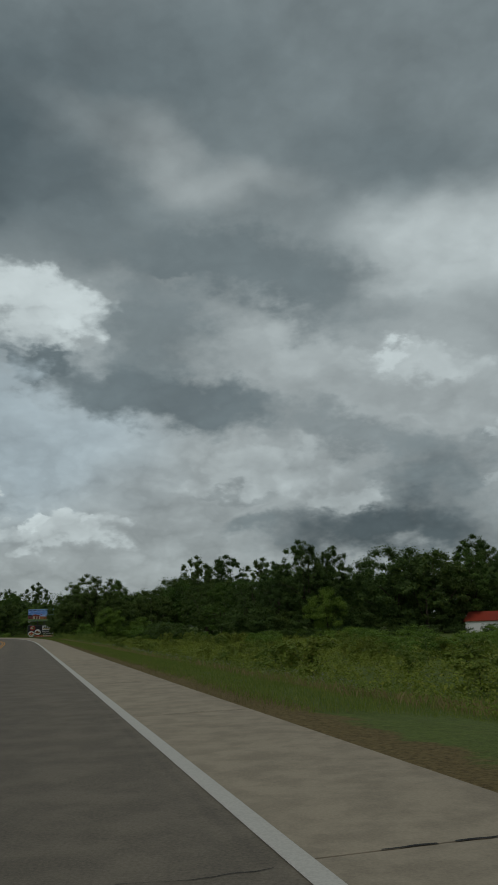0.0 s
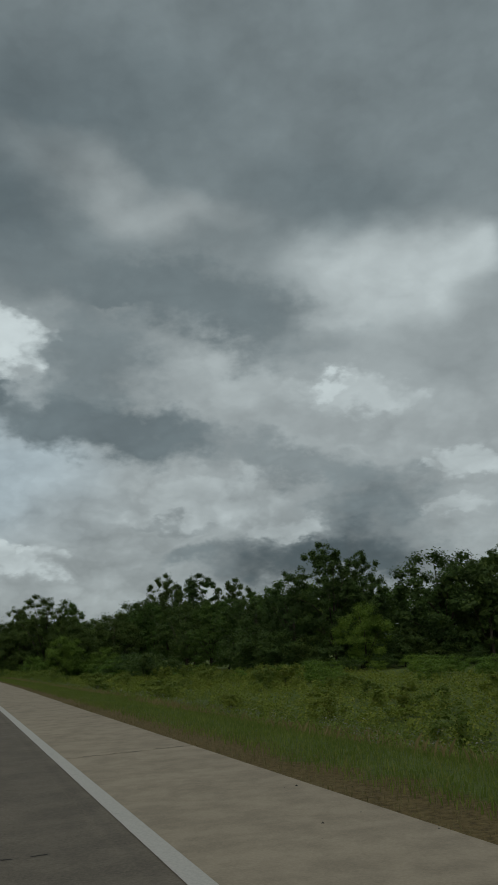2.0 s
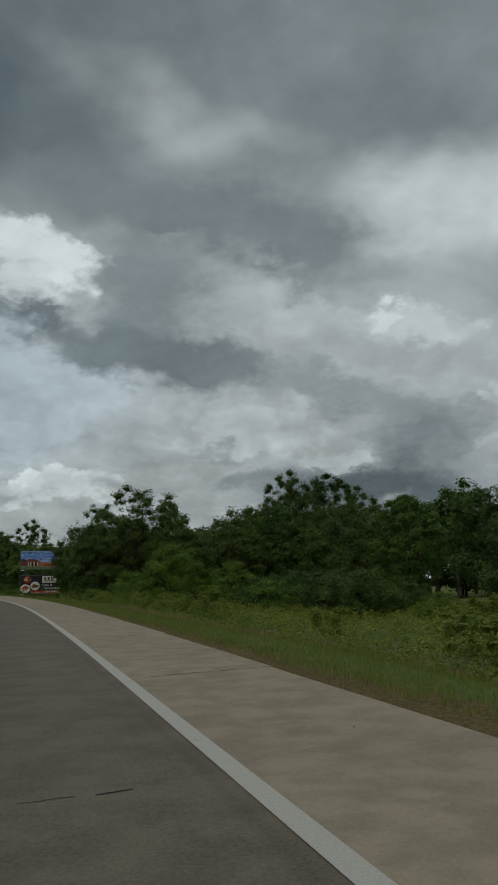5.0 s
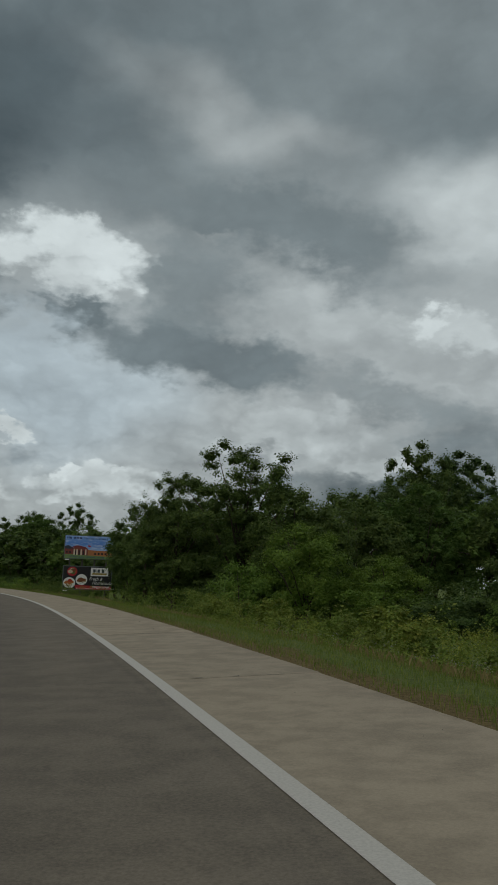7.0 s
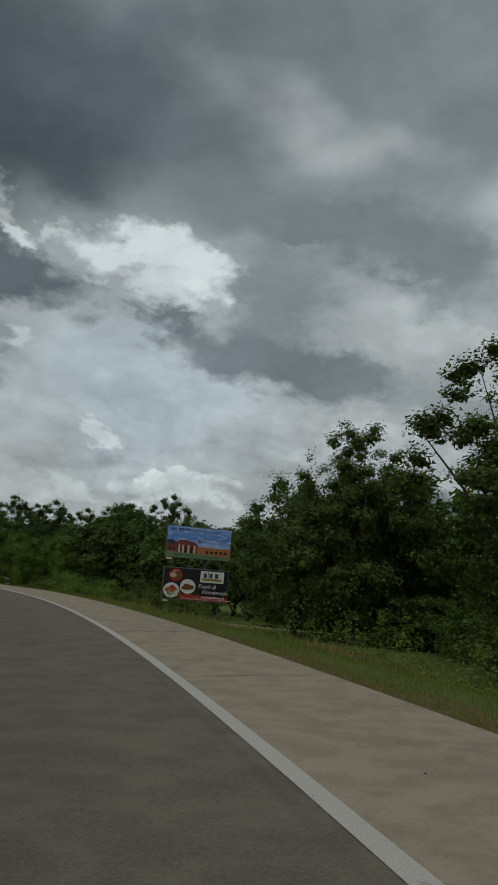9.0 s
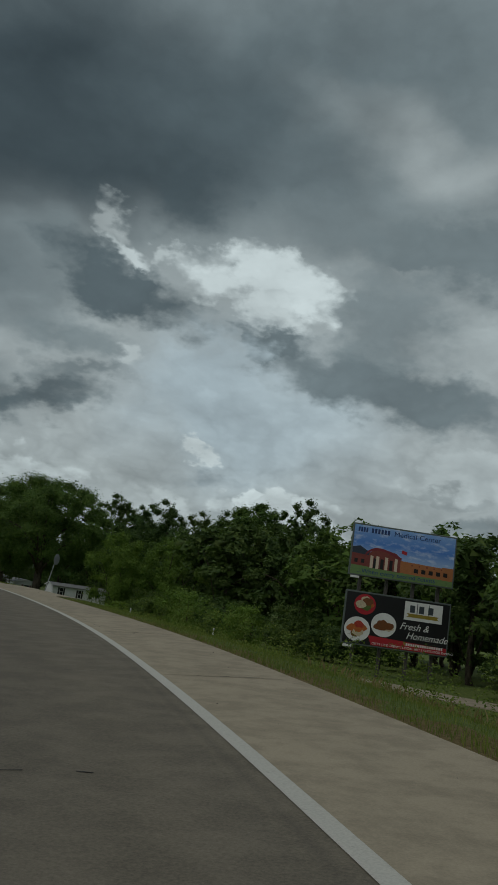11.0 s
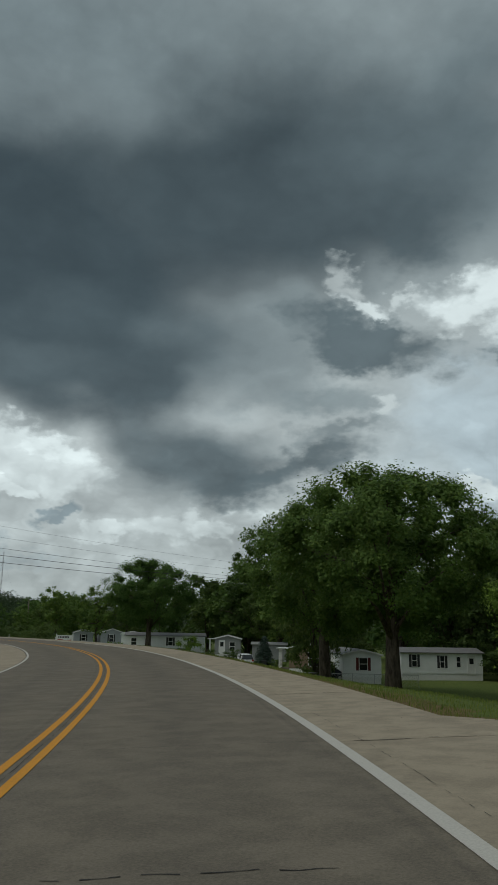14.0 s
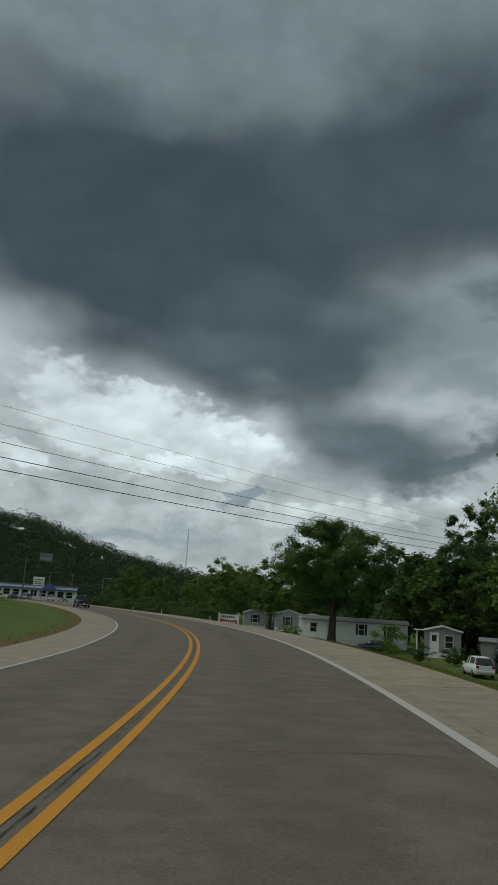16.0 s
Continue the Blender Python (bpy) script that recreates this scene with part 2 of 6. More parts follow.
def mat_asphalt():
    """Worn asphalt: polished wheel paths, a darker oil strip between them, stains and grit."""
    m, nt, b = material("asphalt", 0.88, spec=0.25)
    grit = add_noise(nt, 38.0, 5.0, 0.8)
    col = add_ramp(nt, add_noise(nt, 0.35), (0.3, (0.128, 0.110, 0.084)), (0.7, (0.178, 0.153, 0.117)))
    col = add_mix(nt, 0.6, col, add_ramp(nt, grit, (0.36, (0.062, 0.053, 0.041)), (0.64, (0.255, 0.220, 0.170))))
    stain = add_noise(nt, 1.6, 5.0)
    col = add_mix(nt, 0.4, col, add_ramp(nt, stain, (0.42, (0.098, 0.084, 0.065)), (0.6, (0.182, 0.156, 0.120))))
    lane = nt.nodes.new("ShaderNodeAttribute")
    lane.attribute_name = "lane"
    wear = add_ramp(nt, lane.outputs["Fac"], (0.0, (0.93, 0.93, 0.94)), (0.24, (1.10, 1.09, 1.07)), (0.50, (0.86, 0.86, 0.87)), (0.76, (1.10, 1.09, 1.07)), (1.0, (0.95, 0.95, 0.96)))
    patchy = add_ramp(nt, add_noise(nt, 0.12, 5.0, 0.6), (0.35, (0.25, 0.25, 0.25)), (0.65, (1, 1, 1)))
    col = add_mix(nt, patchy, col, add_mix(nt, 1.0, col, wear, "MULTIPLY"))
    nt.links.new(col, b.inputs["Base Color"])
    add_bump(nt, b, grit, 0.35, 0.006)
    return m


def mat_concrete():
    m, nt, b = material("shoulder_concrete", 0.9, spec=0.25)
    grit = add_noise(nt, 45.0, 4.0, 0.7)
    col = add_ramp(nt, add_noise(nt, 0.5), (0.3, (0.275, 0.233, 0.171)), (0.7, (0.379, 0.321, 0.236)))
    col = add_mix(nt, 0.45, col, add_ramp(nt, grit, (0.36, (0.197, 0.167, 0.123)), (0.7, (0.437, 0.370, 0.272))))
    stain = add_noise(nt, 2.2, 6.0, 0.65)
    col = add_mix(nt, 0.36, col, add_ramp(nt, stain, (0.40, (0.197, 0.167, 0.123)), (0.58, (0.395, 0.334, 0.245))))
    info = nt.nodes.new("ShaderNodeObjectInfo")
    col = add_mix(nt, 1.0, col, add_ramp(nt, info.outputs["Random"], (0.0, (0.93, 0.93, 0.93)), (1.0, (1.04, 1.03, 1.02))), "MULTIPLY")
    nt.links.new(col, b.inputs["Base Color"])
    add_bump(nt, b, grit, 0.3, 0.006)
    return m


def mat_line(name, colour, worn):
    m, nt, b = material(name, 0.75, spec=0.3)
    wear = add_noise(nt, 5.0, 8.0, 0.75)
    col = add_ramp(nt, wear, (0.26, worn), (0.40, colour))
    grit = add_noise(nt, 50.0, 3.0)
    col = add_mix(nt, 0.25, col, add_ramp(nt, grit, (0.35, worn), (0.6, colour)))
    nt.links.new(col, b.inputs["Base Color"])
    return m


def mat_ground():
    """Meadow soil under the growth: bare dry edge along the concrete, green verge, then weeds and straw."""
    m, nt, b = material("meadow_ground", 0.95, spec=0.1)
    big, mid = add_noise(nt, 0.06, 4.0), add_noise(nt, 0.9, 6.0, 0.65)
    fine, blade = add_noise(nt, 14.0, 5.0, 0.7), add_noise(nt, 60.0, 3.0, 0.7)
    col = add_ramp(nt, mid, (0.3, (0.065, 0.135, 0.024)), (0.55, (0.110, 0.190, 0.038)), (0.72, (0.20, 0.20, 0.070)))
    col = add_mix(nt, 0.35, col, add_ramp(nt, big, (0.35, (0.06, 0.10, 0.02)), (0.65, (0.15, 0.15, 0.045))))
    # the worn strip beside the shoulder is dry and brown, with an uneven rim
    off = nt.nodes.new("ShaderNodeAttribute")
    off.attribute_name = "verge"
    uneven = nt.nodes.new("ShaderNodeMath")
    uneven.operation = "MULTIPLY_ADD"
    nt.links.new(mid, uneven.inputs[0])
    uneven.inputs[1].default_value = -1.9
    nt.links.new(off.outputs["Fac"], uneven.inputs[2])
    strip = add_ramp(nt, uneven.outputs[0], (0.0, (0.9, 0.9, 0.9)), (0.22, (0.0, 0.0, 0.0)))
    soil = add_ramp(nt, fine, (0.3, (0.075, 0.052, 0.026)), (0.7, (0.25, 0.18, 0.085)))
    tuft = add_noise(nt, 4.0, 4.0, 0.6)
    col = add_mix(nt, 0.8, col, add_ramp(nt, tuft, (0.38, (0.50, 0.55, 0.55)), (0.62, (1.35, 1.30, 1.25))), "MULTIPLY")
    col = add_mix(nt, 0.5, col, add_ramp(nt, fine, (0.36, (0.026, 0.048, 0.014)), (0.64, (0.18, 0.25, 0.060))))
    col = add_mix(nt, 0.35, col, add_ramp(nt, blade, (0.35, (0.035, 0.050, 0.016)), (0.65, (0.24, 0.24, 0.09))))
    col = add_mix(nt, strip, col, soil)
    nt.links.new(col, b.inputs["Base Color"])
    add_bump(nt, b, fine, 0.8, 0.06)
    return m


def mat_leaf(name, low, high, tip, through_light=0.36):
    """Leaves: each one its own shade, some light through them."""
    m, nt, b = material(name, 0.62, spec=0.25)
    geo = nt.nodes.new("ShaderNodeNewGeometry")
    col = add_ramp(nt, geo.outputs["Random Per Island"], (0.0, low), (0.7, high), (1.0, tip))
    col = add_mix(nt, 0.45, col, add_ramp(nt, add_noise(nt, 0.7, 3.0), (0.35, low), (0.65, high)))
    info = nt.nodes.new("ShaderNodeObjectInfo")
    col = add_mix(nt, 1.0, col, add_ramp(nt, info.outputs["Random"], (0.0, (0.80, 0.86, 0.85)), (1.0, (1.18, 1.08, 0.95))), "MULTIPLY")
    nt.links.new(col, b.inputs["Base Color"])
    t = nt.nodes.new("ShaderNodeBsdfTranslucent")
    nt.links.new(col, t.inputs["Color"])
    mix = nt.nodes.new("ShaderNodeMixShader")
    mix.inputs[0].default_value = through_light
    nt.links.new(b.outputs[0], mix.inputs[1])
    nt.links.new(t.outputs[0], mix.inputs[2])
    nt.links.new(mix.outputs[0], nt.nodes["Material Output"].inputs["Surface"])
    return m


def mat_bark():
    m, nt, b = material("bark", 0.95, spec=0.1)
    n = add_noise(nt, 6.0, 8.0, 0.7, (1.0, 1.0, 0.25))
    nt.links.new(add_ramp(nt, n, (0.35, (0.035, 0.028, 0.022)), (0.65, (0.13, 0.105, 0.08))), b.inputs["Base Color"])
    add_bump(nt, b, n, 0.7, 0.05)
    return m


def mat_glass():
    m, nt, b = material("window_glass", 0.06, spec=0.6)
    n = add_noise(nt, 0.8)
    nt.links.new(add_ramp(nt, n, (0.3, (0.012, 0.014, 0.016)), (0.7, (0.03, 0.033, 0.036))), b.inputs["Base Color"])
    return m


ASPHALT, CONCRETE = mat_asphalt(), mat_concrete()
WHITE_LINE = mat_line("white_line", (0.52, 0.50, 0.45), (0.20, 0.19, 0.17))
YELLOW_LINE = mat_line("yellow_line", (0.62, 0.27, 0.018), (0.22, 0.13, 0.05))
CRACK = simple("crack_tar", (0.022, 0.020, 0.018), 0.9, scale=8)
GROUND = mat_ground()
LEAF_OAK = mat_leaf("oak_leaves", (0.058, 0.114, 0.025), (0.118, 0.202, 0.040), (0.195, 0.269, 0.061))
LEAF_DARK = mat_leaf("dark_leaves", (0.043, 0.080, 0.023), (0.092, 0.150, 0.034), (0.165, 0.225, 0.056))
LEAF_BRIGHT = mat_leaf("bright_leaves", (0.088, 0.160, 0.024), (0.170, 0.275, 0.042), (0.26, 0.35, 0.066))
LEAF_HILL = mat_leaf("hill_leaves", (0.026, 0.050, 0.022), (0.055, 0.088, 0.032), (0.095, 0.130, 0.048))
LEAF_SPRUCE = mat_leaf("spruce_needles", (0.035, 0.065, 0.05), (0.06, 0.10, 0.08), (0.09, 0.13, 0.11), 0.1)
WEED = mat_leaf("weed_leaves", (0.110, 0.165, 0.028), (0.215, 0.275, 0.045), (0.36, 0.35, 0.09))
GRASS = mat_leaf("grass_blades", (0.090, 0.145, 0.027), (0.175, 0.235, 0.047), (0.32, 0.31, 0.10))
PALE_WEED = mat_leaf("pale_flower_heads", (0.16, 0.18, 0.09), (0.36, 0.34, 0.27), (0.50, 0.45, 0.42))
FOREST_FLOOR = simple("forest_floor", (0.030, 0.045, 0.016), 0.95, vary=0.4, scale=0.3)
STRAW = mat_leaf("dry_grass", (0.15, 0.130, 0.055), (0.27, 0.225, 0.105), (0.38, 0.33, 0.18))
BARK, GLASS = mat_bark(), mat_glass()
SIDING_WHITE = simple("white_siding", (0.82, 0.83, 0.82), 0.6, vary=0.10, scale=1.5)
SIDING_GREY = simple("grey_siding", (0.36, 0.38, 0.40), 0.6, vary=0.10, scale=1.5)
SIDING_TAN = simple("tan_siding", (0.23, 0.17, 0.11), 0.7, vary=0.15, scale=1.5)
TRIM_WHITE = simple("white_trim", (0.74, 0.74, 0.72), 0.5)
ROOF_GREY = simple("grey_roof", (0.20, 0.20, 0.20), 0.8, vary=0.25, scale=2)
ROOF_RED = simple("red_metal_roof", (0.36, 0.055, 0.03), 0.5, vary=0.25, scale=2)
SHUTTER_RED = simple("dark_red_shutter", (0.11, 0.015, 0.018), 0.6)
DARK = simple("dark_grey_plastic", (0.03, 0.03, 0.033), 0.6)
METAL = simple("galvanised_metal", (0.36, 0.37, 0.38), 0.45, 0.8)
POLE_WOOD = simple("weathered_pole_wood", (0.17, 0.14, 0.11), 0.9, vary=0.35, scale=4)

# ---- mesh helpers ----
def link_mesh(name, verts, faces, mat, parent=None, label="", smooth=False):
    me = bpy.data.meshes.new(name)
    me.from_pydata([tuple(v) for v in verts], [], [tuple(f) for f in faces])
    if mat:
        me.materials.append(mat)
    if smooth:
        me.polygons.foreach_set("use_smooth", [True] * len(me.polygons))
    me.update()
    ob = new(name, me)
    if parent:
        ob.parent = parent
    return tagged(ob, label)


def part(name, bm, mat, parent=None, label="", smooth=False):
    me = bpy.data.meshes.new(name)
    bmesh.ops.recalc_face_normals(bm, faces=bm.faces)
    bm.to_mesh(me)
    bm.free()
    me.materials.append(mat)
    if smooth:
        me.polygons.foreach_set("use_smooth", [True] * len(me.polygons))
    ob = new(name, me)
    if parent:
        ob.parent = parent
    return tagged(ob, label)


def box_into(bm, x0, x1, y0, y1, z0, z1, bevel=0.0):
    made = bmesh.ops.create_cube(bm, size=1.0)
    bmesh.ops.transform(bm, verts=made["verts"], matrix=Matrix.Translation(((x0 + x1) / 2, (y0 + y1) / 2, (z0 + z1) / 2)) @ Matrix.Diagonal((x1 - x0, y1 - y0, z1 - z0, 1)))
    if bevel:
        edges = list({e for v in made["verts"] for e in v.link_edges})
        bmesh.ops.bevel(bm, geom=edges, offset=bevel, segments=2, affect="EDGES", profile=0.5)


def box(name, dims, mat, parent=None, label="", bevel=0.02):
    bm = bmesh.new()
    box_into(bm, *dims, bevel=bevel)
    return part(name, bm, mat, parent, label)


def tube_data(points, radii, sides=8, base=0):
    """Vertices and faces of a tube along points."""
    verts, faces = [], []
    pts = [Vector(p) for p in points]
    for i, p in enumerate(pts):
        way = (pts[min(i + 1, len(pts) - 1)] - pts[max(i - 1, 0)]).normalized()
        side = way.orthogonal().normalized() if abs(way.z) > 0.95 else way.cross(Vector((0, 0, 1))).normalized()
        up = side.cross(way)
        for k in range(sides):
            a = 2 * math.pi * k / sides
            verts.append(p + (side * math.cos(a) + up * math.sin(a)) * radii[i])
    n = len(pts)
    for i in range(n - 1):
        for k in range(sides):
            a, b = i * sides + k, i * sides + (k + 1) % sides
            faces.append((base + a, base + b, base + b + sides, base + a + sides))
    faces.append(tuple(base + k for k in range(sides))[::-1])
    faces.append(tuple(base + (n - 1) * sides + k for k in range(sides)))
    return verts, faces


def tube(name, points, radii, mat, parent=None, label="", sides=10):
    if not hasattr(radii, "__len__"):
        radii = [radii] * len(points)
    v, f = tube_data(points, radii, sides)
    return link_mesh(name, v, f, mat, parent, label, smooth=True)


def thing(name, at, turn=0.0, label="", category="", group="", kind=""):
    ob = new(name)
    ob.empty_display_size = 0.3
    ob.matrix_world = pose(at[0], at[1], at[2], 0, 0, turn)
    return tagged(ob, label, category, group, kind)


# ---- the road's line: the right edge line, by distance s along it and d to its right ----
S_START, S_STEP = -43.0, 30.0
HEADINGS = (17.32, 17.33, 17.41, 17.39, 17.72, 19.19, 22.28, 28.23, 36.22, 41.46, 47.81, 53.87, 60.98, 65.11, 67.40, 68.42, 68.73, 71.0, 74.0, 76.0)
S_MIN, S_MAX = -170, 520
NODES = S_START + S_STEP * np.arange(len(HEADINGS))


def trace_road():
    s = np.arange(S_MIN, S_MAX + 1.0)
    h = np.radians(np.interp(s + 0.5, NODES, HEADINGS))
    x = np.concatenate(([0.0], np.cumsum(-np.sin(h))[:-1]))
    y = np.concatenate(([0.0], np.cumsum(np.cos(h))[:-1]))
    k = int(S_START - S_MIN)
    return s, x - x[k] + 8.210, y - y[k] - 20.984, np.radians(np.interp(s, NODES, HEADINGS))


RS, RX, RY, RH = trace_road()


def bank(s):
    return np.tan(np.radians(np.interp(s, (0, 60, 120, 185, 215, 250, 280, 310, 340, 380, 430), (0.2, 1.7, 2.6, 4.16, 2.75, 1.86, 2.84, 1.88, 1.65, 1.04, 0.66))))


def road_xy(s, d):
    x, y, h = np.interp(s, RS, RX), np.interp(s, RS, RY), np.interp(s, RS, RH)
    return x + d * np.cos(h), y + d * np.sin(h)


def road_z(s, d):
    return bank(s) * (d + 1.75)


def on_road(s, d, lift=0.0):
    x, y = road_xy(s, d)
    return (float(x), float(y), float(road_z(s, d) + lift))


def to_road(x, y):
    """Distance along and to the right for arrays of places."""
    x, y = np.atleast_1d(x).astype(float), np.atleast_1d(y).astype(float)
    s, d = np.empty(len(x)), np.empty(len(x))
    for i in range(0, len(x), 4000):
        dx, dy = x[i:i + 4000, None] - RX[None], y[i:i + 4000, None] - RY[None]
        k = np.argmin(dx * dx + dy * dy, 1)
        r = np.arange(len(k))
        ox, oy = dx[r, k], dy[r, k]
        s[i:i + 4000] = RS[k] - ox * np.sin(RH[k]) + oy * np.cos(RH[k])
        d[i:i + 4000] = ox * np.cos(RH[k]) + oy * np.sin(RH[k])
    return s, d


PAVED_R, PAVED_L = 2.33, -10.15


def paved_r(s):
    """The right shoulder's outer edge."""
    return np.interp(s, (40, 130), (1.97, 2.33))


def ease(t):
    t = np.clip(t, 0, 1)
    return t * t * (3 - 2 * t)


def ground_z(x, y):
    s, d = to_road(x, y)
    sc = np.clip(s, S_MIN, S_MAX)
    out_r = paved_r(sc)
    edge_r, edge_l = road_z(sc, out_r), road_z(sc, PAVED_L)
    base_r = np.interp(sc, (-50, 40, 120, 200, 240, 285, 300, 318, 345, 400, 500), (-1.2, -1.4, -1.2, -1.9, -2.4, -3.5, -3.7, -2.75, -2.35, -2.0, -1.2))
    width = np.interp(sc, (0, 100, 180, 230, 300), (10.0, 9.0, 11.0, 16.0, 13.0))
    run = np.clip((d - out_r - 0.5) / width, 0, 1)
    steep = np.clip((sc - 238) / 20.0, 0, 1)
    right = edge_r + (base_r - edge_r) * (ease(run) * (1 - steep) + (1 - (1 - run) ** 2) * steep)
    left = edge_l + 1.7 * ease((PAVED_L - d - 1.0) / 16.0) - 0.2 * ease((PAVED_L - d) / 3.0)
    mid = road_z(sc, d)
    z = np.where(d > out_r, right, np.where(d < PAVED_L, left, mid))
    lump = 0.10 * np.sin(x * 0.31 + 1.3 * np.sin(y * 0.17)) * np.cos(y * 0.27 + np.sin(x * 0.13))
    off = np.maximum(d - out_r, PAVED_L - d)
    z = z + lump * ease((off - 1.5) / 6.0)
    inside = (d < out_r + 0.02) & (d > PAVED_L - 0.05)
    return z - np.where(inside, 0.07, 0.03)


def gz(x, y):
    return float(ground_z(np.array([x]), np.array([y]))[0])


def ribbon(s0, s1, d0, d1, lift, step=1.0, thick=0.0, across=1, sway=((0,), (0,))):
    """A strip of the road between two offsets; with thickness it gets edges down."""
    ss = np.arange(s0, s1 + step * 0.5, step)
    ss[-1] = s1
    verts, faces = [], []
    ds = np.linspace(d0, d1, across + 1)
    if thick:
        ds = np.concatenate(([d0], ds, [d1]))
    for s in ss:
        for j, d in enumerate(ds):
            low = thick and j in (0, len(ds) - 1)
            verts.append(on_road(s, d + float(np.interp(s, *sway)), lift - (thick if low else 0.0)))
    w = len(ds)
    for i in range(len(ss) - 1):
        for j in range(w - 1):
            a = i * w + j
            faces.append((a, a + 1, a + w + 1, a + w))
    if thick:
        faces.append(tuple(range(w))[::-1])
        faces.append(tuple((len(ss) - 1) * w + j for j in range(w)))
    return verts, faces


# ---- ground: one sheet to the horizon ----
def axis_cells(lo, hi, step, far):
    out, grow, x = [], step, hi
    core = list(np.arange(lo, hi + 0.1, step))
    while x < far:
        grow *= 1.25
        x += grow
        out.append(x)
    left, grow, x = [], step, lo
    while x > -far:
        grow *= 1.25
        x -= grow
        left.append(x)
    return np.array(left[::-1] + core + out)


def build_ground():
    gx, gy = axis_cells(-330, 90, 2.6, 4200), axis_cells(-50, 420, 2.6, 4200)
    xx, yy = np.meshgrid(gx, gy)
    z = ground_z(xx.ravel(), yy.ravel())
    verts = np.stack([xx.ravel(), yy.ravel(), z], 1)
    nx = len(gx)
    idx = np.arange(nx * len(gy)).reshape(len(gy), nx)
    faces = np.stack([idx[:-1, :-1], idx[:-1, 1:], idx[1:, 1:], idx[1:, :-1]], -1).reshape(-1, 4)
    ob = link_mesh("ground", verts.tolist(), faces.tolist(), GROUND, smooth=True)
    along, across = to_road(xx.ravel(), yy.ravel())
    off = np.where(across > 0, across - paved_r(along), PAVED_L - across)
    ob.data.attributes.new("verge", "FLOAT", "POINT").data.foreach_set("value", np.clip(off, -5, 60).astype(np.float32))
    tagged(ob, "rough green meadow and verge beside a rural highway", "ground", kind="structure")


build_ground()

# ---- road, shoulders, markings ----
v, f = ribbon(-160, 515, -7.84, -0.05, 0.0, 1.0, 0.10, across=24)
road = tagged(link_mesh("road", v, f, ASPHALT, smooth=False), "worn grey asphalt two-lane highway with cracked joints", "road", kind="structure")
lane = np.concatenate(([0.0], np.abs((np.linspace(-7.84, -0.05, 25) + 7.84) / 3.895 % 1.0), [0.0]))
road.data.attributes.new("lane", "FLOAT", "POINT").data.foreach_set("value", np.resize(lane, len(road.data.vertices)).astype(np.float32))
random.seed(5)
JOINTS = [34.3 + 8.33 * k for k in range(-12, 10)] + [117.6, 127.1] + [135.3 + 8.8 * k for k in range(6)] + [188.1, 196.5] + [205.1 + 8.03 * k for k in range(6)] + [253.2, 261.0] + [268.8 + 8.0 * k for k in range(27)]
shoulder = tagged(new("shoulder_right"), "pale concrete highway shoulder with dark transverse joints", "pavement", kind="structure")
shoulder_l = tagged(new("shoulder_left"), "pale concrete shoulder along the opposite lane", "pavement", kind="structure")
for a, b in zip(JOINTS[:-1], JOINTS[1:]):
    for owner, d0, d1 in ((shoulder, -0.045, PAVED_R), (shoulder_l, PAVED_L, -7.86)):
        d1 = float(paved_r((a + b) / 2)) if owner is shoulder else d1
        v, f = ribbon(a + 0.012, b - 0.012, d0, d1, -0.004, 1.0, 0.10)
        link_mesh("slab", v, f, CONCRETE, owner)


def jagged(s0, s1, d0, d1, width, lift, seed, step=0.12, wander=0.03, gap=0.0):
    """A thin crack from one road place to another."""
    rnd = random.Random(seed)
    n = max(3, int(math.hypot(s1 - s0, d1 - d0) / step))
    verts, faces, off = [], [], 0.0
    along = Vector((s1 - s0, d1 - d0)).normalized()
    for i in range(n + 1):
        t = i / n
        off = off * 0.8 + rnd.uniform(-wander, wander)
        w = width * rnd.uniform(0.35, 1.3)
        s, d = s0 + (s1 - s0) * t - along.y * off, d0 + (d1 - d0) * t + along.x * off
        verts += [on_road(s + along.y * w / 2, d - along.x * w / 2, lift), on_road(s - along.y * w / 2, d + along.x * w / 2, lift)]
        if i and rnd.random() > gap:
            k = 2 * i
            faces.append((k - 2, k - 1, k + 1, k))
    return verts, faces


def joined(pieces):
    verts, faces = [], []
    for v, f in pieces:
        n = len(verts)
        verts += v
        faces += [tuple(k + n for k in q) for q in f]
    return verts, faces


rnd = random.Random(11)
pieces = []
for i, s in enumerate(JOINTS):
    pieces.append(jagged(s + rnd.uniform(-.02, .02), s + rnd.uniform(-.03, .03), 0.25 + rnd.random() * 0.4, 2.2 - rnd.random() * 0.5, 0.030, 0.003, i, gap=0.25))
    pieces.append(jagged(s + rnd.uniform(-.1, .1), s + rnd.uniform(-.1, .1), -7.8, -0.2, 0.010, 0.004, 100 + i, gap=0.12))
    if i % 3 == 1:
        pieces.append(jagged(s + 2.5, s + 2.4, -3.4, -0.6 - rnd.random(), 0.02, 0.004, 300 + i, gap=0.3))
v, f = joined(pieces)
tagged(link_mesh("transverse_crack", v, f, CRACK, road), "dark sealed joint cracks", kind="stuff")
pieces = [jagged(s, s + 10, 0.40, 0.40, 0.007, 0.003, 500 + int(s), 0.15, 0.012, 0.45) for s in range(185, 330, 10)]
pieces += [jagged(s, s + 10, -3.80, -3.80, 0.011, 0.009, 700 + int(s), 0.2, 0.008, 0.3) for s in range(180, 330, 10)]
for k in range(8):
    s, d = rnd.uniform(196, 300), rnd.uniform(-3.3, -0.3)
    pieces.append(jagged(s, s + rnd.uniform(0.15, 0.5), d, d + rnd.uniform(-0.2, 0.2), 0.010, 0.004, 900 + k, 0.1, 0.05, 0.2))
v, f = joined(pieces)
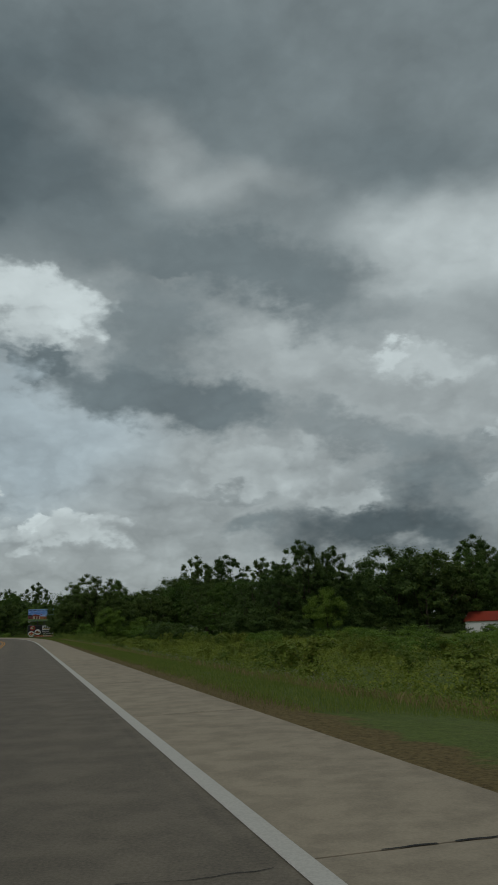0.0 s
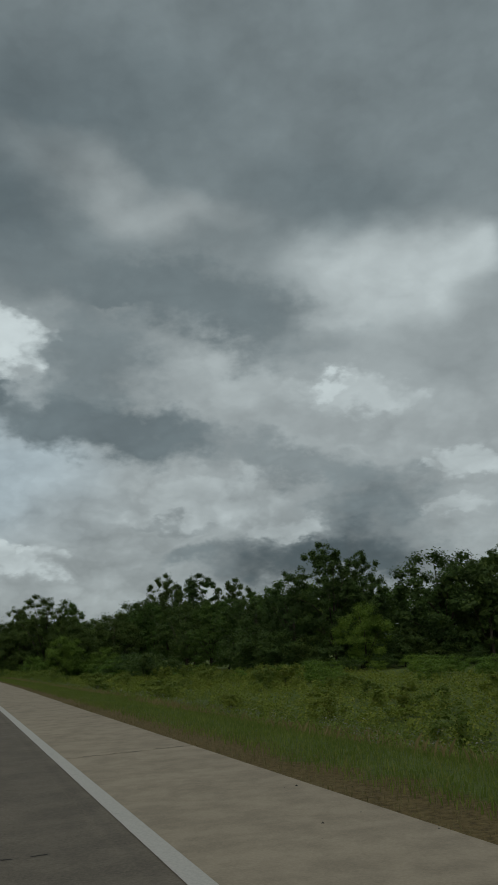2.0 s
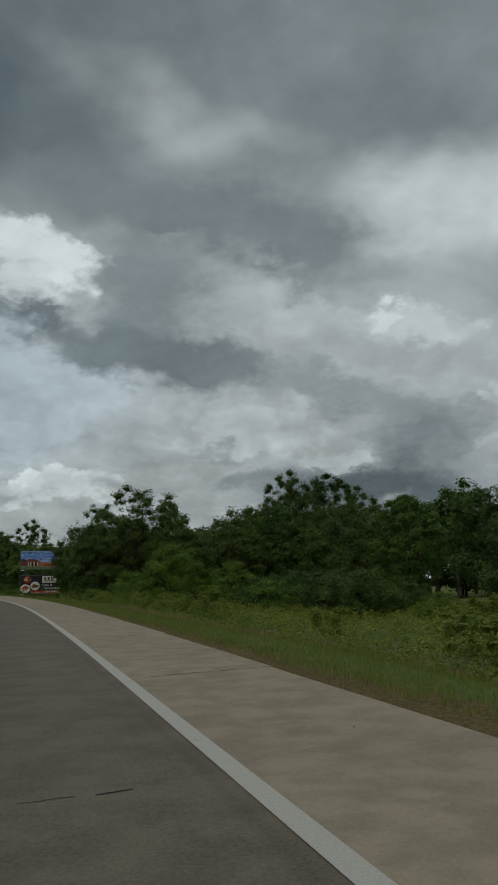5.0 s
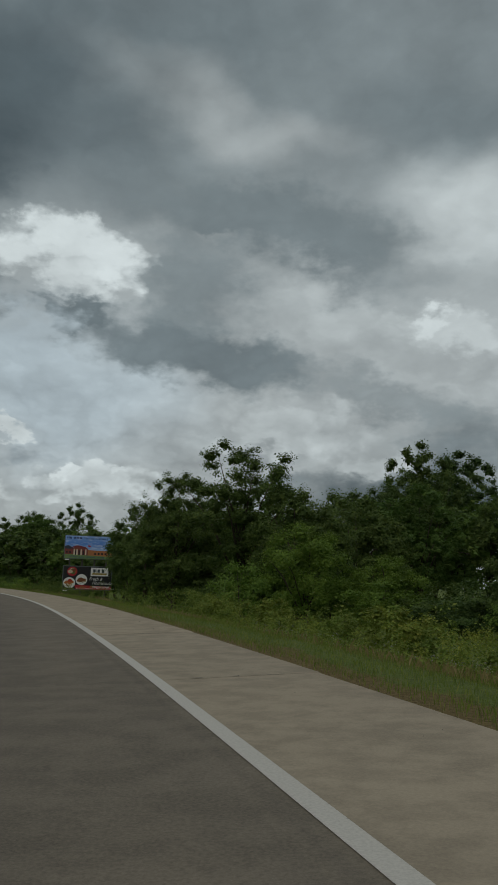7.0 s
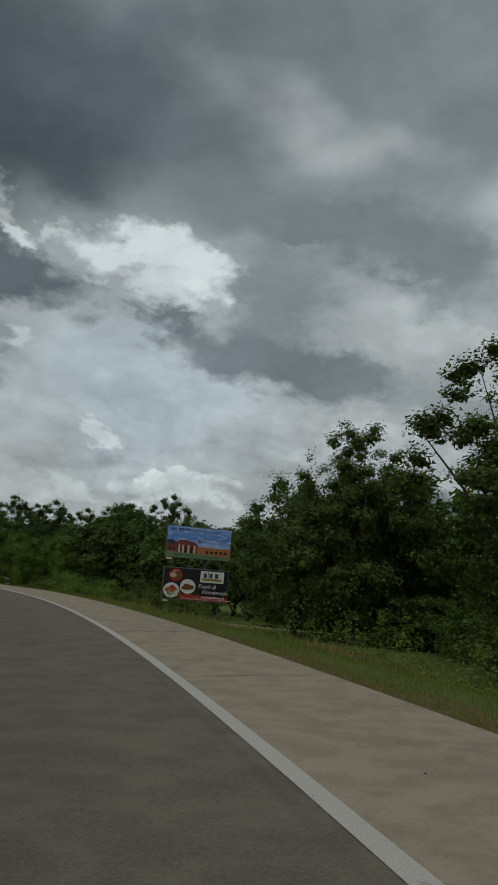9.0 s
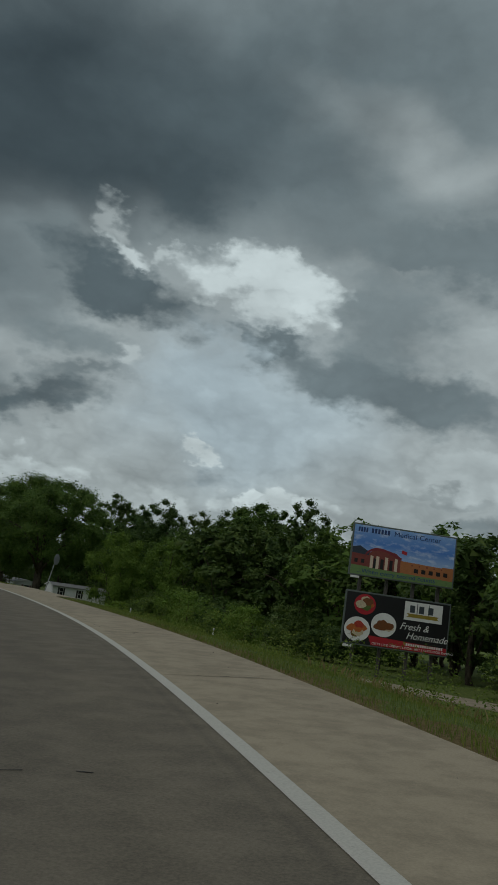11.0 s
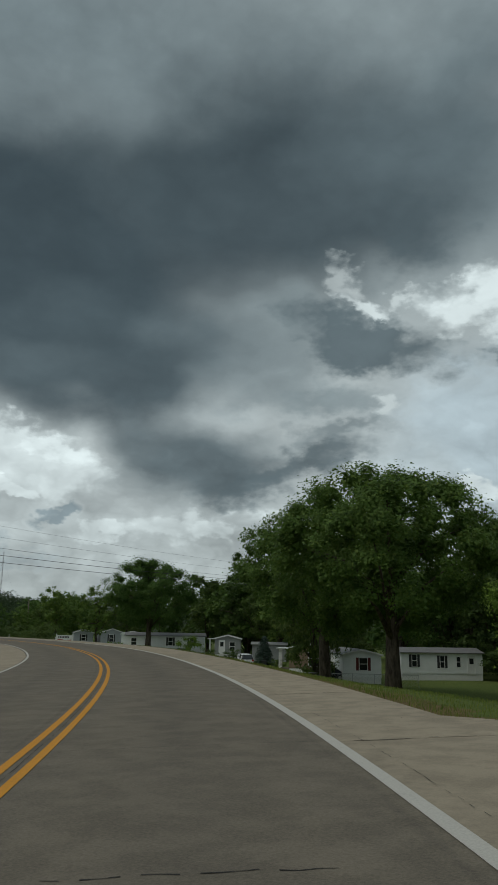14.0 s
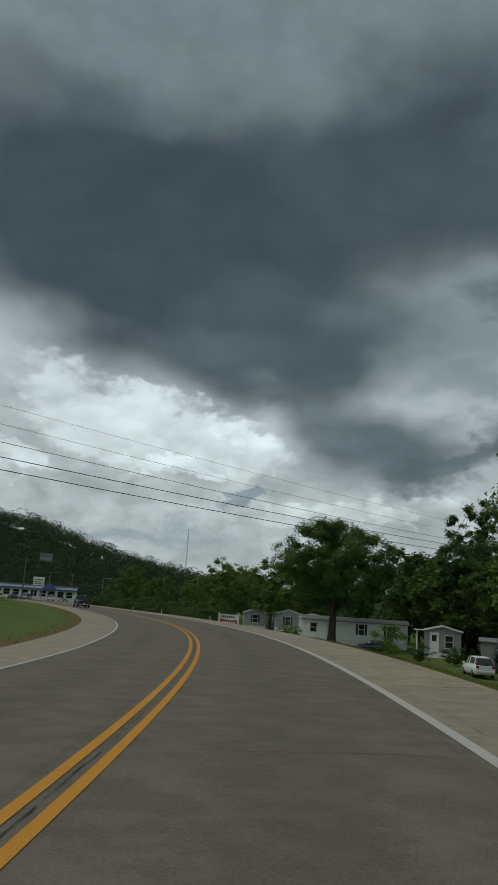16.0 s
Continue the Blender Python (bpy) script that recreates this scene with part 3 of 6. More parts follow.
tagged(link_mesh("edge_crack", v, f, CRACK, road), "dark cracks along the pavement edges", kind="stuff")
for name, d0, d1, mat, words in (("edge_line", -0.070, 0.095, WHITE_LINE, "worn white edge line"), ("centre_line", -3.72, -3.60, YELLOW_LINE, "yellow centre line"),
                                 ("centre_line", -4.00, -3.88, YELLOW_LINE, "yellow centre line"), ("edge_line", -7.80, -7.67, WHITE_LINE, "worn white edge line")):
    # the right edge line stands a little further in along the straight
    v, f = ribbon(-160, 515, d0, d1, 0.006, 1.0, sway=((90, 150), (-0.03, 0.0)) if d1 > 0 else ((0,), (0,)))
    link_mesh(name, v, f, mat, road, words)
# pebbles and torn rubber on the shoulder
pieces = []
for k in range(300):
    s, d = rnd.uniform(-5, 290), 2.3 - abs(rnd.gauss(0, 0.7))
    if d < 0.3:
        continue
    x, y, z = on_road(s, d, -0.004)
    r = 0.004 + 0.012 * rnd.random() ** 3
    v = [(x - r, y - r * .6, z), (x + r * .8, y - r, z), (x + r, y + r * .7, z), (x - r * .7, y + r, z), (x, y, z + r * 0.9)]
    pieces.append((v, [(0, 1, 4), (1, 2, 4), (2, 3, 4), (3, 0, 4)]))
v, f = joined(pieces)
tagged(link_mesh("gravel", v, f, CRACK), "scattered dark gravel and debris on the shoulder", "gravel", kind="stuff")

# side road that joins from the woods
SIDE_D = (2.25, 3.5, 5.0, 7.0, 9.0, 12.0, 16.0, 22.0, 30.0, 40.0)
SIDE_NEAR = (213.0, 215.0, 216.2, 216.0, 214.5, 211.5, 206.5, 199.0, 190.0, 178.0)
SIDE_FAR = (232.0, 230.0, 228.0, 225.5, 222.5, 218.5, 213.0, 205.0, 195.5, 183.0)


def on_side_road(s, d):
    return (s > np.interp(d, SIDE_D, SIDE_NEAR) - 0.2) & (s < np.interp(d, SIDE_D, SIDE_FAR) + 0.2) & (d < 40)


def build_side_road():
    verts, faces, n = [], [], 16
    for d in np.linspace(2.25, 40.0, 60):
        lo, hi = np.interp(d, SIDE_D, SIDE_NEAR), np.interp(d, SIDE_D, SIDE_FAR)
        for s in np.linspace(lo, hi, n + 1):
            x, y = (float(q) for q in road_xy(s, d))
            verts.append((x, y, max(gz(x, y) + 0.05, float(road_z(s, d)) - 0.012) if d < 2.6 else gz(x, y) + 0.05))
    for i in range(59):
        for k in range(n):
            a = i * (n + 1) + k
            faces.append((a, a + 1, a + n + 2, a + n + 1))
    for side in (0, n):
        start = len(verts)
        for i in range(60):
            x, y, z = verts[i * (n + 1) + side]
            verts.append((x, y, z - 0.35))
        for i in range(59):
            faces.append((i * (n + 1) + side, (i + 1) * (n + 1) + side, start + i + 1, start + i))
    ob = link_mesh("side_road", verts, faces, CONCRETE)
    tagged(ob, "narrow pale side road joining the highway", "road", kind="structure")


build_side_road()

# ---- foliage ----
def leaf_quads(centres, outward, size, rng, droop=0.35, order=0.45):
    """Small folded leaves; each is its own island of two triangles."""
    n = len(centres)
    nrm = outward * 1.1 + rng.normal(0, order, (n, 3)) + np.array([0, 0, droop])
    nrm /= np.linalg.norm(nrm, axis=1)[:, None] + 1e-9
    t1 = np.cross(nrm, rng.normal(0, 1, (n, 3)))
    t1 /= np.linalg.norm(t1, axis=1)[:, None] + 1e-9
    t2 = np.cross(nrm, t1)
    a = (size * rng.uniform(0.6, 1.3, n))[:, None]
    b = a * rng.uniform(0.42, 0.70, n)[:, None]
    fold = nrm * a * 0.14
    v = np.stack([centres - t1 * a, centres + t2 * b + fold, centres + t1 * a, centres - t2 * b + fold], 1).reshape(-1, 3)
    k = np.arange(n)[:, None] * 4
    f = np.concatenate([k + [0, 1, 2], k + [0, 2, 3]], 1).reshape(-1, 3)
    return v, f


def leaf_tris(centres, outward, size, rng):
    """Pointed leaves of one triangle each."""
    n = len(centres)
    nrm = outward + rng.normal(0, 0.5, (n, 3)) + np.array([0, 0, 0.45])
    nrm /= np.linalg.norm(nrm, axis=1)[:, None] + 1e-9
    t1 = np.cross(nrm, rng.normal(0, 1, (n, 3)))
    t1 /= np.linalg.norm(t1, axis=1)[:, None] + 1e-9
    t2 = np.cross(nrm, t1)
    a = (size * rng.uniform(0.55, 1.35, n))[:, None]
    b = a * rng.uniform(0.45, 0.75, n)[:, None]
    v = np.stack([centres - t1 * a, centres + t1 * a * 0.6 + t2 * b, centres + t1 * a * 0.6 - t2 * b], 1).reshape(-1, 3)
    return v, np.arange(n * 3).reshape(-1, 3)


def crown_leaves(blobs, centre, leaves, size, filler, rng):
    """Leaves over the outer sides of lumpy clumps, and coarser ones within."""
    blobs = np.array(blobs)
    share = blobs[:, 3] ** 1.8
    who = rng.choice(len(blobs), leaves, p=share / share.sum())
    c, r = blobs[who, :3], blobs[who, 3]
    out = c - np.array(centre)
    out /= np.linalg.norm(out, axis=1)[:, None] + 1e-6
    u = rng.normal(0, 1, (leaves, 3))
    u /= np.linalg.norm(u, axis=1)[:, None]
    small = r < np.median(blobs[:, 3]) * 0.8
    u = u + out * np.where(small, 0.1, 0.65)[:, None] + np.array([0, 0, 0.15]) * ~small[:, None]
    u /= np.linalg.norm(u, axis=1)[:, None] + 1e-6
    thin = 0.07 * r
    near = np.where(small, 0.10, 0.30)
    tall = np.where(small, 1.5, 0.72)
    at = c + u * (r * (near + (1.08 - near) * rng.uniform(0, 1, leaves)))[:, None] * np.stack([np.ones(leaves), np.ones(leaves), tall], 1) + rng.normal(0, 1, (leaves, 3)) * (0.04 * r + 0.18 * size)[:, None] + out * (rng.exponential(1.0, leaves) * thin)[:, None]
    face = u * 0.45 + out * 0.45
    v1, f1 = leaf_tris(at, face, size, rng)
    big = np.flatnonzero(blobs[:, 3] > np.median(blobs[:, 3]))
    who = rng.choice(big, filler)
    c, r = blobs[who, :3], blobs[who, 3]
    u = rng.normal(0, 1, (filler, 3))
    u /= np.linalg.norm(u, axis=1)[:, None]
    at = c + u * (r * 0.72 * rng.uniform(0.2, 1, filler))[:, None] * np.array([1, 1, 0.66])
    v2, f2 = leaf_tris(at, u, size * 1.9, rng)
    return np.concatenate([v1, v2]), np.concatenate([f1, f2 + len(v1)])


def fast_mesh(name, v, f, mat, parent=None, label=""):
    me = bpy.data.meshes.new(name)
    me.from_pydata(v.tolist(), [], f.tolist())
    me.materials.append(mat)
    ob = new(name, me)
    if parent:
        ob.parent = parent
    return tagged(ob, label)


def limb_tubes(trunk_top, height, radius, tips, rng, lean, sides=9):
    pieces = [tube_data([(0, 0, -0.4), (lean[0] * .2, lean[1] * .2, trunk_top * .5), (lean[0] * .5, lean[1] * .5, trunk_top), (lean[0], lean[1], height * 0.82)],
                        [radius * 1.35, radius, radius * 0.85, radius * 0.12], sides)]
    for tip in tips:
        start = rng.uniform(0.45, 1.0)
        z0 = trunk_top * 0.7 + (height * 0.72 - trunk_top * 0.7) * (1 - start)
        a = Vector((lean[0] * z0 / height, lean[1] * z0 / height, z0))
        b = Vector(tip)
        m = a.lerp(b, 0.55) + Vector((0, 0, 0.10 * (b - a).length))
        r = radius * rng.uniform(0.22, 0.42)
        pieces.append(tube_data([a, m, b], [r, r * 0.6, r * 0.12], max(4, sides - 4)))
    return joined(pieces)


def tree_master(kind, height, spread, trunk_top, leaf, leaves, mat, seed, blobs=60, airy=0.0, trunk_r=0.28, sides=9, limbs=11, lump_size=(0.15, 0.31)):
    """One tree at the origin: a trunk with limbs, and a crown of leaf clumps."""
    rng = np.random.default_rng(seed)
    ob = thing(kind, (0, 0, 0))
    zc, hz = (trunk_top + height) / 2, (height - trunk_top) / 2
    made = []
    lobes = rng.normal(0, 1, (8, 3))
    lobes /= np.linalg.norm(lobes, axis=1)[:, None]
    for i in range(blobs):
        u = rng.normal(0, 1, 3)
        u /= np.linalg.norm(u)
        lump = 0.74 + 0.34 * np.max(lobes @ u) ** 2
        fill = rng.uniform(0.68, 0.95) if rng.random() > 0.22 else rng.uniform(0.1, 0.55)
        wide = spread * (1.0 if u[2] > -0.3 else 0.86)
        r = spread * rng.uniform(*lump_size) * (1 - airy * 0.25)
        p = np.array([u[0] * wide, u[1] * wide, u[2] * hz * 0.97]) * min(fill * lump, 0.86)
        made.append([p[0], p[1], zc + p[2], r])
    # clumps along the stem hold the crown together
    for k in range(5):
        h = -0.35 + 0.24 * k
        made.append([0, 0, zc + hz * h, spread * (0.40 - 0.045 * k)])
    # small sprays that break the outline
    for i in range(int(blobs * 0.25)):
        u = rng.normal(0, 1, 3)
        u[2] = abs(u[2]) * 1.2 - 0.25
        u /= np.linalg.norm(u)
        lump = (0.74 + 0.34 * np.max(lobes @ u) ** 2) * rng.uniform(0.68, 0.86)
        made.append([u[0] * spread * lump, u[1] * spread * lump, zc + u[2] * hz * 0.97 * lump, spread * rng.uniform(0.10, 0.16)])
    top = max(z + r * 0.85 for x, y, z, r in made)
    for m in made:
        m[2] *= height / top
    tips = [m[:3] for m in made[:: max(1, len(made) // limbs)]]
    v, f = limb_tubes(trunk_top, height, trunk_r, tips, rng, rng.normal(0, 0.35, 2), sides)
    link_mesh("trunk", v, f, BARK, ob, smooth=True)
    v, f = crown_leaves(made, (0, 0, zc - hz * 0.25), leaves, leaf, int(leaves * (0.28 - 0.12 * airy)), rng)
    v[:, 2] *= height / v[:, 2].max()
    fast_mesh("crown", v, f, mat, ob)
    return ob


def spruce_master(height, spread, seed):
    rng = np.random.default_rng(seed)
    ob = thing("spruce", (0, 0, 0))
    v, f = tube_data([(0, 0, -0.3), (0, 0, height * 0.5), (0, 0, height * 0.97)], [0.16, 0.09, 0.02], 8)
    link_mesh("trunk", v, f, BARK, ob, smooth=True)
    cs, outs = [], []
    for k in range(150):
        t = k / 150
        z = height * (0.06 + 0.92 * t)
        reach = spread * (1 - t) ** 0.85 * rng.uniform(0.75, 1.08) + 0.08
        a = k * 2.4 + rng.uniform(-.3, .3)
        n = int(12 + 46 * (1 - t))
        q = np.sqrt(rng.uniform(0.02, 1, n))
        c = np.stack([np.cos(a) * q * reach, np.sin(a) * q * reach, z - q * q * reach * 0.25 + rng.normal(0, 0.05, n)], 1)
        c[:, :2] += rng.normal(0, 0.13, (n, 2))
        cs.append(c)
        outs.append(np.tile([math.cos(a) * .4, math.sin(a) * .4, 0.8], (n, 1)))
    v, f = leaf_quads(np.concatenate(cs), np.concatenate(outs), 0.13, rng)
    fast_mesh("crown", v, f, LEAF_SPRUCE, ob)
    return ob


MASTERS = {
    "oak": tree_master("oak_tree", 14.0, 7.0, 3.3, 0.11, 56000, LEAF_OAK, 21, 130, trunk_r=0.42, lump_size=(0.11, 0.22)),
    "round": tree_master("round_tree", 12.0, 5.6, -0.8, 0.135, 15500, LEAF_DARK, 41, 120, trunk_r=0.26, lump_size=(0.12, 0.24)),
    "ash": tree_master("ash_tree", 15.0, 5.2, 0.8, 0.100, 27000, LEAF_DARK, 23, 150, 0.4, lump_size=(0.10, 0.20)),
    "open": tree_master("cottonwood_tree", 15.0, 4.8, 1.2, 0.13, 15000, LEAF_DARK, 24, 150, 0.5, 0.22, limbs=16, lump_size=(0.09, 0.19)),
    "bright": tree_master("maple_tree", 11.0, 5.0, 0.3, 0.105, 24000, LEAF_BRIGHT, 25, 80, 0.2),
    "tall": tree_master("elm_tree", 16.0, 4.8, -0.5, 0.145, 13500, LEAF_OAK, 26, 120, 0.3, lump_size=(0.11, 0.23)),
    "wood": tree_master("wood_tree", 14.0, 5.8, 0.5, 0.28, 3100, LEAF_OAK, 31, 75, 0.15, sides=6, limbs=5, lump_size=(0.12, 0.25)),
    "wood2": tree_master("wood_tree", 13.0, 5.4, 0.5, 0.28, 3000, LEAF_DARK, 32, 80, 0.4, sides=6, limbs=7, lump_size=(0.11, 0.24)),
    "shrub": tree_master("shrub", 4.5, 3.0, 0.0, 0.095, 3600, LEAF_BRIGHT, 27, 34, 0.3, 0.07, 5, 5),
    "thicket": tree_master("thicket", 4.5, 3.2, 0.0, 0.095, 4200, LEAF_DARK, 33, 34, 0.3, 0.07, 5, 5),
    "bush": tree_master("bush", 2.2, 1.5, 0.0, 0.07, 1700, WEED, 28, 24, 0.5, 0.03, 4, 4),
    "spruce": spruce_master(4.6, 1.7, 29),
}
HEIGHTS = {"oak": 14.0, "round": 12.0, "ash": 15.0, "open": 15.0, "bright": 11.0, "tall": 16.0, "shrub": 4.5, "bush": 2.2, "spruce": 4.6, "wood": 14.0, "wood2": 13.0, "thicket": 4.5}
WORDS = {
    "wood": ("leafy tree standing deep in the roadside woods", "tree"),
    "wood2": ("dark ragged tree standing deep in the roadside woods", "tree"),
    "thicket": ("dark tangled thicket under the woodland edge", "thicket"),
    "oak": ("spreading leafy oak with a stout dark trunk on the grass", "oak tree"),
    "round": ("dense dark-green broadleaf tree at the wood's edge", "tree"),
    "ash": ("tall ragged ash tree with an uneven dark crown", "ash tree"),
    "open": ("tall thin cottonwood with gaps in its airy crown", "cottonwood"),
    "bright": ("low maple with fresh bright-green leaves down to the ground", "maple tree"),
    "tall": ("tall elm in full dark-green leaf among other trees", "elm tree"),
    "shrub": ("leafy green shrub at the edge of the woods", "shrub"),
    "bush": ("low bushy weed standing in the rough meadow", "bush"),
    "spruce": ("small blue-grey spruce beside a mobile home", "spruce"),
}
GROUPS = {"oak": "oaks by the homes", "shrub": "roadside shrubs", "bush": "meadow bushes"}
PLANTED = random.Random(77)


def plant(kind, x, y, height, wide=1.0, z=None):
    """A copy of a kind of tree, this high over the ground."""
    k = height / HEIGHTS[kind]
    z = gz(x, y) if z is None else z
    w = k ** 0.6 * wide * PLANTED.uniform(0.94, 1.06)
    m = Matrix.Translation((x, y, z - 0.05)) @ Matrix.Rotation(PLANTED.uniform(0, 6.28), 4, "Z")
    ob = copy_thing(MASTERS[kind], m)
    ob.scale = (w, w, k)
    tagged(ob, *WORDS[kind], GROUPS.get(kind, "trees of the woods"))
    return ob


# single trees, by place and the height of their tops
WOOD_EDGE = (
    ("ash", -41.5, 183.4, 14.0, 1.15), ("round", -36.4, 181.9, 9.6, 1.0), ("tall", -39.4, 198.0, 13.6, 1.0), ("ash", -49.6, 199.5, 13.2, 1.0), ("bright", -36.0, 173.6, 6.2, 1.0),
    ("bright", -29.6, 176.0, 4.0, 0.95), ("shrub", -40.0, 170.1, 3.1, 1.0), ("round", -54.0, 207.6, 10.6, 1.0), ("tall", -46.1, 205.5, 11.4, 1.0), ("round", -50.2, 201.5, 10.4, 1.1),
    ("open", 4.6, 139.4, 15.5, 1.1), ("open", 9.2, 143.0, 14.6, 0.9), ("ash", -0.1, 142.1, 12.3, 0.9),
)
MEADOW_BACK = (
    ("round", 19.8, 139.0, 13.9, 1.25), ("round", 27.5, 141.0, 13.0, 1.15), ("bright", 7.7, 132.8, 7.1, 0.9), ("tall", 33.4, 141.3, 13.5, 1.0), ("open", 45.0, 183.9, 19.6, 1.2),
    ("tall", 51.9, 169.1, 16.3, 1.0), ("ash", 39.4, 153.2, 14.0, 1.0), ("tall", 49.3, 130.9, 13.8, 1.0), ("ash", 59.2, 142.9, 15.9, 1.0), ("round", 57.2, 122.7, 12.8, 1.0),
    ("round", -4.9, 151.1, 9.5, 1.0), ("tall", -11.5, 162.2, 10.1, 1.0), ("round", -15.8, 178.2, 10.7, 1.0),
)
DEEP_WOOD = (
    ("round", 0.8, 162.7, 10.8, 1.1), ("tall", -7.6, 178.3, 11.7, 1.0), ("open", -15.0, 226.3, 20.9, 1.2), ("ash", -19.9, 231.9, 19.0, 1.1), ("open", -5.2, 264.6, 22.7, 1.2),
    ("ash", -25.6, 212.0, 14.5, 1.0), ("open", -21.4, 216.1, 20.0, 1.0), ("round", -28.7, 228.8, 15.2, 1.0), ("round", -11.6, 202.2, 12.9, 1.1), ("tall", -23.8, 200.5, 12.9, 1.0),
    ("round", 4.5, 207.4, 13.9, 1.2), ("tall", 12.6, 232.4, 17.9, 1.2), ("round", -30.0, 197.5, 10.8, 1.0),
)
HOME_TREES = (
    ("tall", -1.4, 237.7, 17.1, 1.1), ("ash", 22.8, 212.5, 16.9, 1.2), ("open", -91.0, 307.0, 19.9, 1.0), ("tall", -91.1, 278.8, 15.1, 1.2), ("tall", -95.9, 286.4, 15.2, 1.2),
    ("ash", -102.5, 311.3, 18.0, 1.1), ("oak", -120.2, 275.4, 15.2, 1.12), ("oak", -130.6, 282.6, 14.6, 1.08), ("wood", -118.0, 312.0, 12.0, 1.2), ("wood2", -127.0, 318.0, 13.0, 1.2), ("wood", -108.0, 300.0, 12.0, 1.2), ("wood", -140.0, 318.0, 12.0, 1.2), ("round", -138.5, 293.5, 11.0, 0.75),
    ("oak", -184.2, 315.6, 13.6, 1.05), ("wood2", -192.0, 340.0, 12.5, 1.2), ("wood", -176.0, 331.0, 12.0, 1.2), ("wood", -161.0, 323.0, 11.5, 1.2), ("bright", -107.2, 272.6, 8.6, 0.9), ("bright", -101.5, 275.6, 8.8, 0.95),
)
BEND_TREES = (
    ("open", -173.0, 330.5, 17.2, 1.15), ("ash", -165.5, 331.0, 15.0, 1.1), ("open", -136.4, 330.7, 20.3, 1.1), ("open", -132.6, 334.8, 18.8, 1.0), ("tall", -177.6, 347.2, 13.4, 1.2),
    ("round", -198.8, 354.4, 12.3, 1.1), ("tall", -207.9, 374.0, 18.3, 1.1), ("round", -180.0, 336.0, 10.5, 1.2), ("tall", -148.6, 339.9, 14.1, 1.2), ("spruce", -156.0, 308.5, 1.1, 1.0),
    ("ash", -165.0, 325.5, 12.6, 1.3), ("open", -116.0, 307.0, 17.2, 1.1), ("open", -111.0, 312.0, 16.4, 1.0),
)
for kind, x, y, top, wide in WOOD_EDGE + MEADOW_BACK + DEEP_WOOD + HOME_TREES + BEND_TREES:
    plant(kind, x, y, top - gz(x, y), wide)
PLANTED.seed(5)


def before_board(x, y):
    """Whether a place lies in the open ground before the billboard."""
    for ax, ay in ((-16.0, 54.0), (-40.0, 125.0), (-58.0, 168.0)):
        dx, dy = -67.4 - ax, 230.7 - ay
        t = min(1.0, max(0.0, ((x - ax) * dx + (y - ay) * dy) / (dx * dx + dy * dy)))
        if math.hypot(x - ax - dx * t, y - ay - dy * t) < 7.5:
            return True
    return False


WOODS = (  # stretches of wood along the road: s, d from, s, d to, how many, range of tops
    (168, 30, 205, 62, 10, 10, 12.5), (196, 27, 232, 60, 14, 9, 12.5), (232, 30, 262, 54, 14, 9, 12.5), (255, 34, 290, 64, 11, 10, 13.5),
    (300, 52, 345, 80, 14, 11, 15), (345, 42, 400, 75, 14, 9, 13), (150, 60, 200, 100, 10, 12, 16),
    (60, 60, 100, 95, 8, 11, 15), (400, 26, 455, 60, 14, 7, 13), (455, 18, 505, 50, 12, 7, 13),
    (193, 34, 224, 44, 6, 8, 11),
)
for s0, d0, s1, d1, count, low, high in WOODS:
    for k in range(count):
        s = s0 + (s1 - s0) * (k + PLANTED.random()) / count
        d = d0 + (d1 - d0) * PLANTED.random()
        x, y = (float(q) for q in road_xy(s, d))
        if before_board(x, y):
            continue
        plant(PLANTED.choice(("wood", "wood2")), x, y, PLANTED.uniform(low, high) - gz(x, y), PLANTED.uniform(0.95, 1.25))
for k in range(13):
    x, y = 8.0 + 4.2 * k + PLANTED.uniform(-2, 2), PLANTED.uniform(146, 178)
    plant(PLANTED.choice(("wood", "wood2")), x, y, PLANTED.uniform(9.5, 12.5) - gz(x, y), PLANTED.uniform(1.1, 1.35))
# undergrowth along the wood edges
for k in range(46):
    s, d = PLANTED.uniform(150, 262), PLANTED.uniform(13, 24)
    if 204 < s < 224 and d < 30:
        continue
    if s > 200 and d < 18 + (262 - s) * 0.05:
        d += 8
    x, y = (float(q) for q in road_xy(s, d))
    if before_board(x, y):
        continue
    plant(PLANTED.choice(("thicket", "thicket", "shrub")), x, y, PLANTED.uniform(1.8, 4.6), PLANTED.uniform(0.9, 1.3))
for k in range(26):
    x, y = (float(q) for q in road_xy(PLANTED.uniform(112, 168), PLANTED.uniform(21, 30)))
    if not before_board(x, y):
        plant(PLANTED.choice(("thicket", "shrub")), x, y, PLANTED.uniform(2.2, 4.2), PLANTED.uniform(1.0, 1.4))
for k in range(16):
    s, d = PLANTED.uniform(200, 238), PLANTED.uniform(25, 35)
    x, y = (float(q) for q in road_xy(s, d))
    if not on_side_road(s, d) and not before_board(x, y):
        plant("thicket", x, y, PLANTED.uniform(2.4, 4.2), PLANTED.uniform(1.1, 1.5))
for k in range(16):
    t = (k + PLANTED.random()) / 16
    plant("thicket", 0.0 + 50.0 * t, 132.0 - 14.0 * t + PLANTED.uniform(-3, 3), PLANTED.uniform(1.4, 2.2), PLANTED.uniform(1.1, 1.5))
for k in range(26):
    t = (k + PLANTED.random()) / 26
    x, y = -8.0 + 70.0 * t, (137.0 if t < 0.55 else 145.0) + PLANTED.uniform(-2, 3)
    plant("thicket", x, y, PLANTED.uniform(3.6, 6.2), PLANTED.uniform(1.1, 1.5))
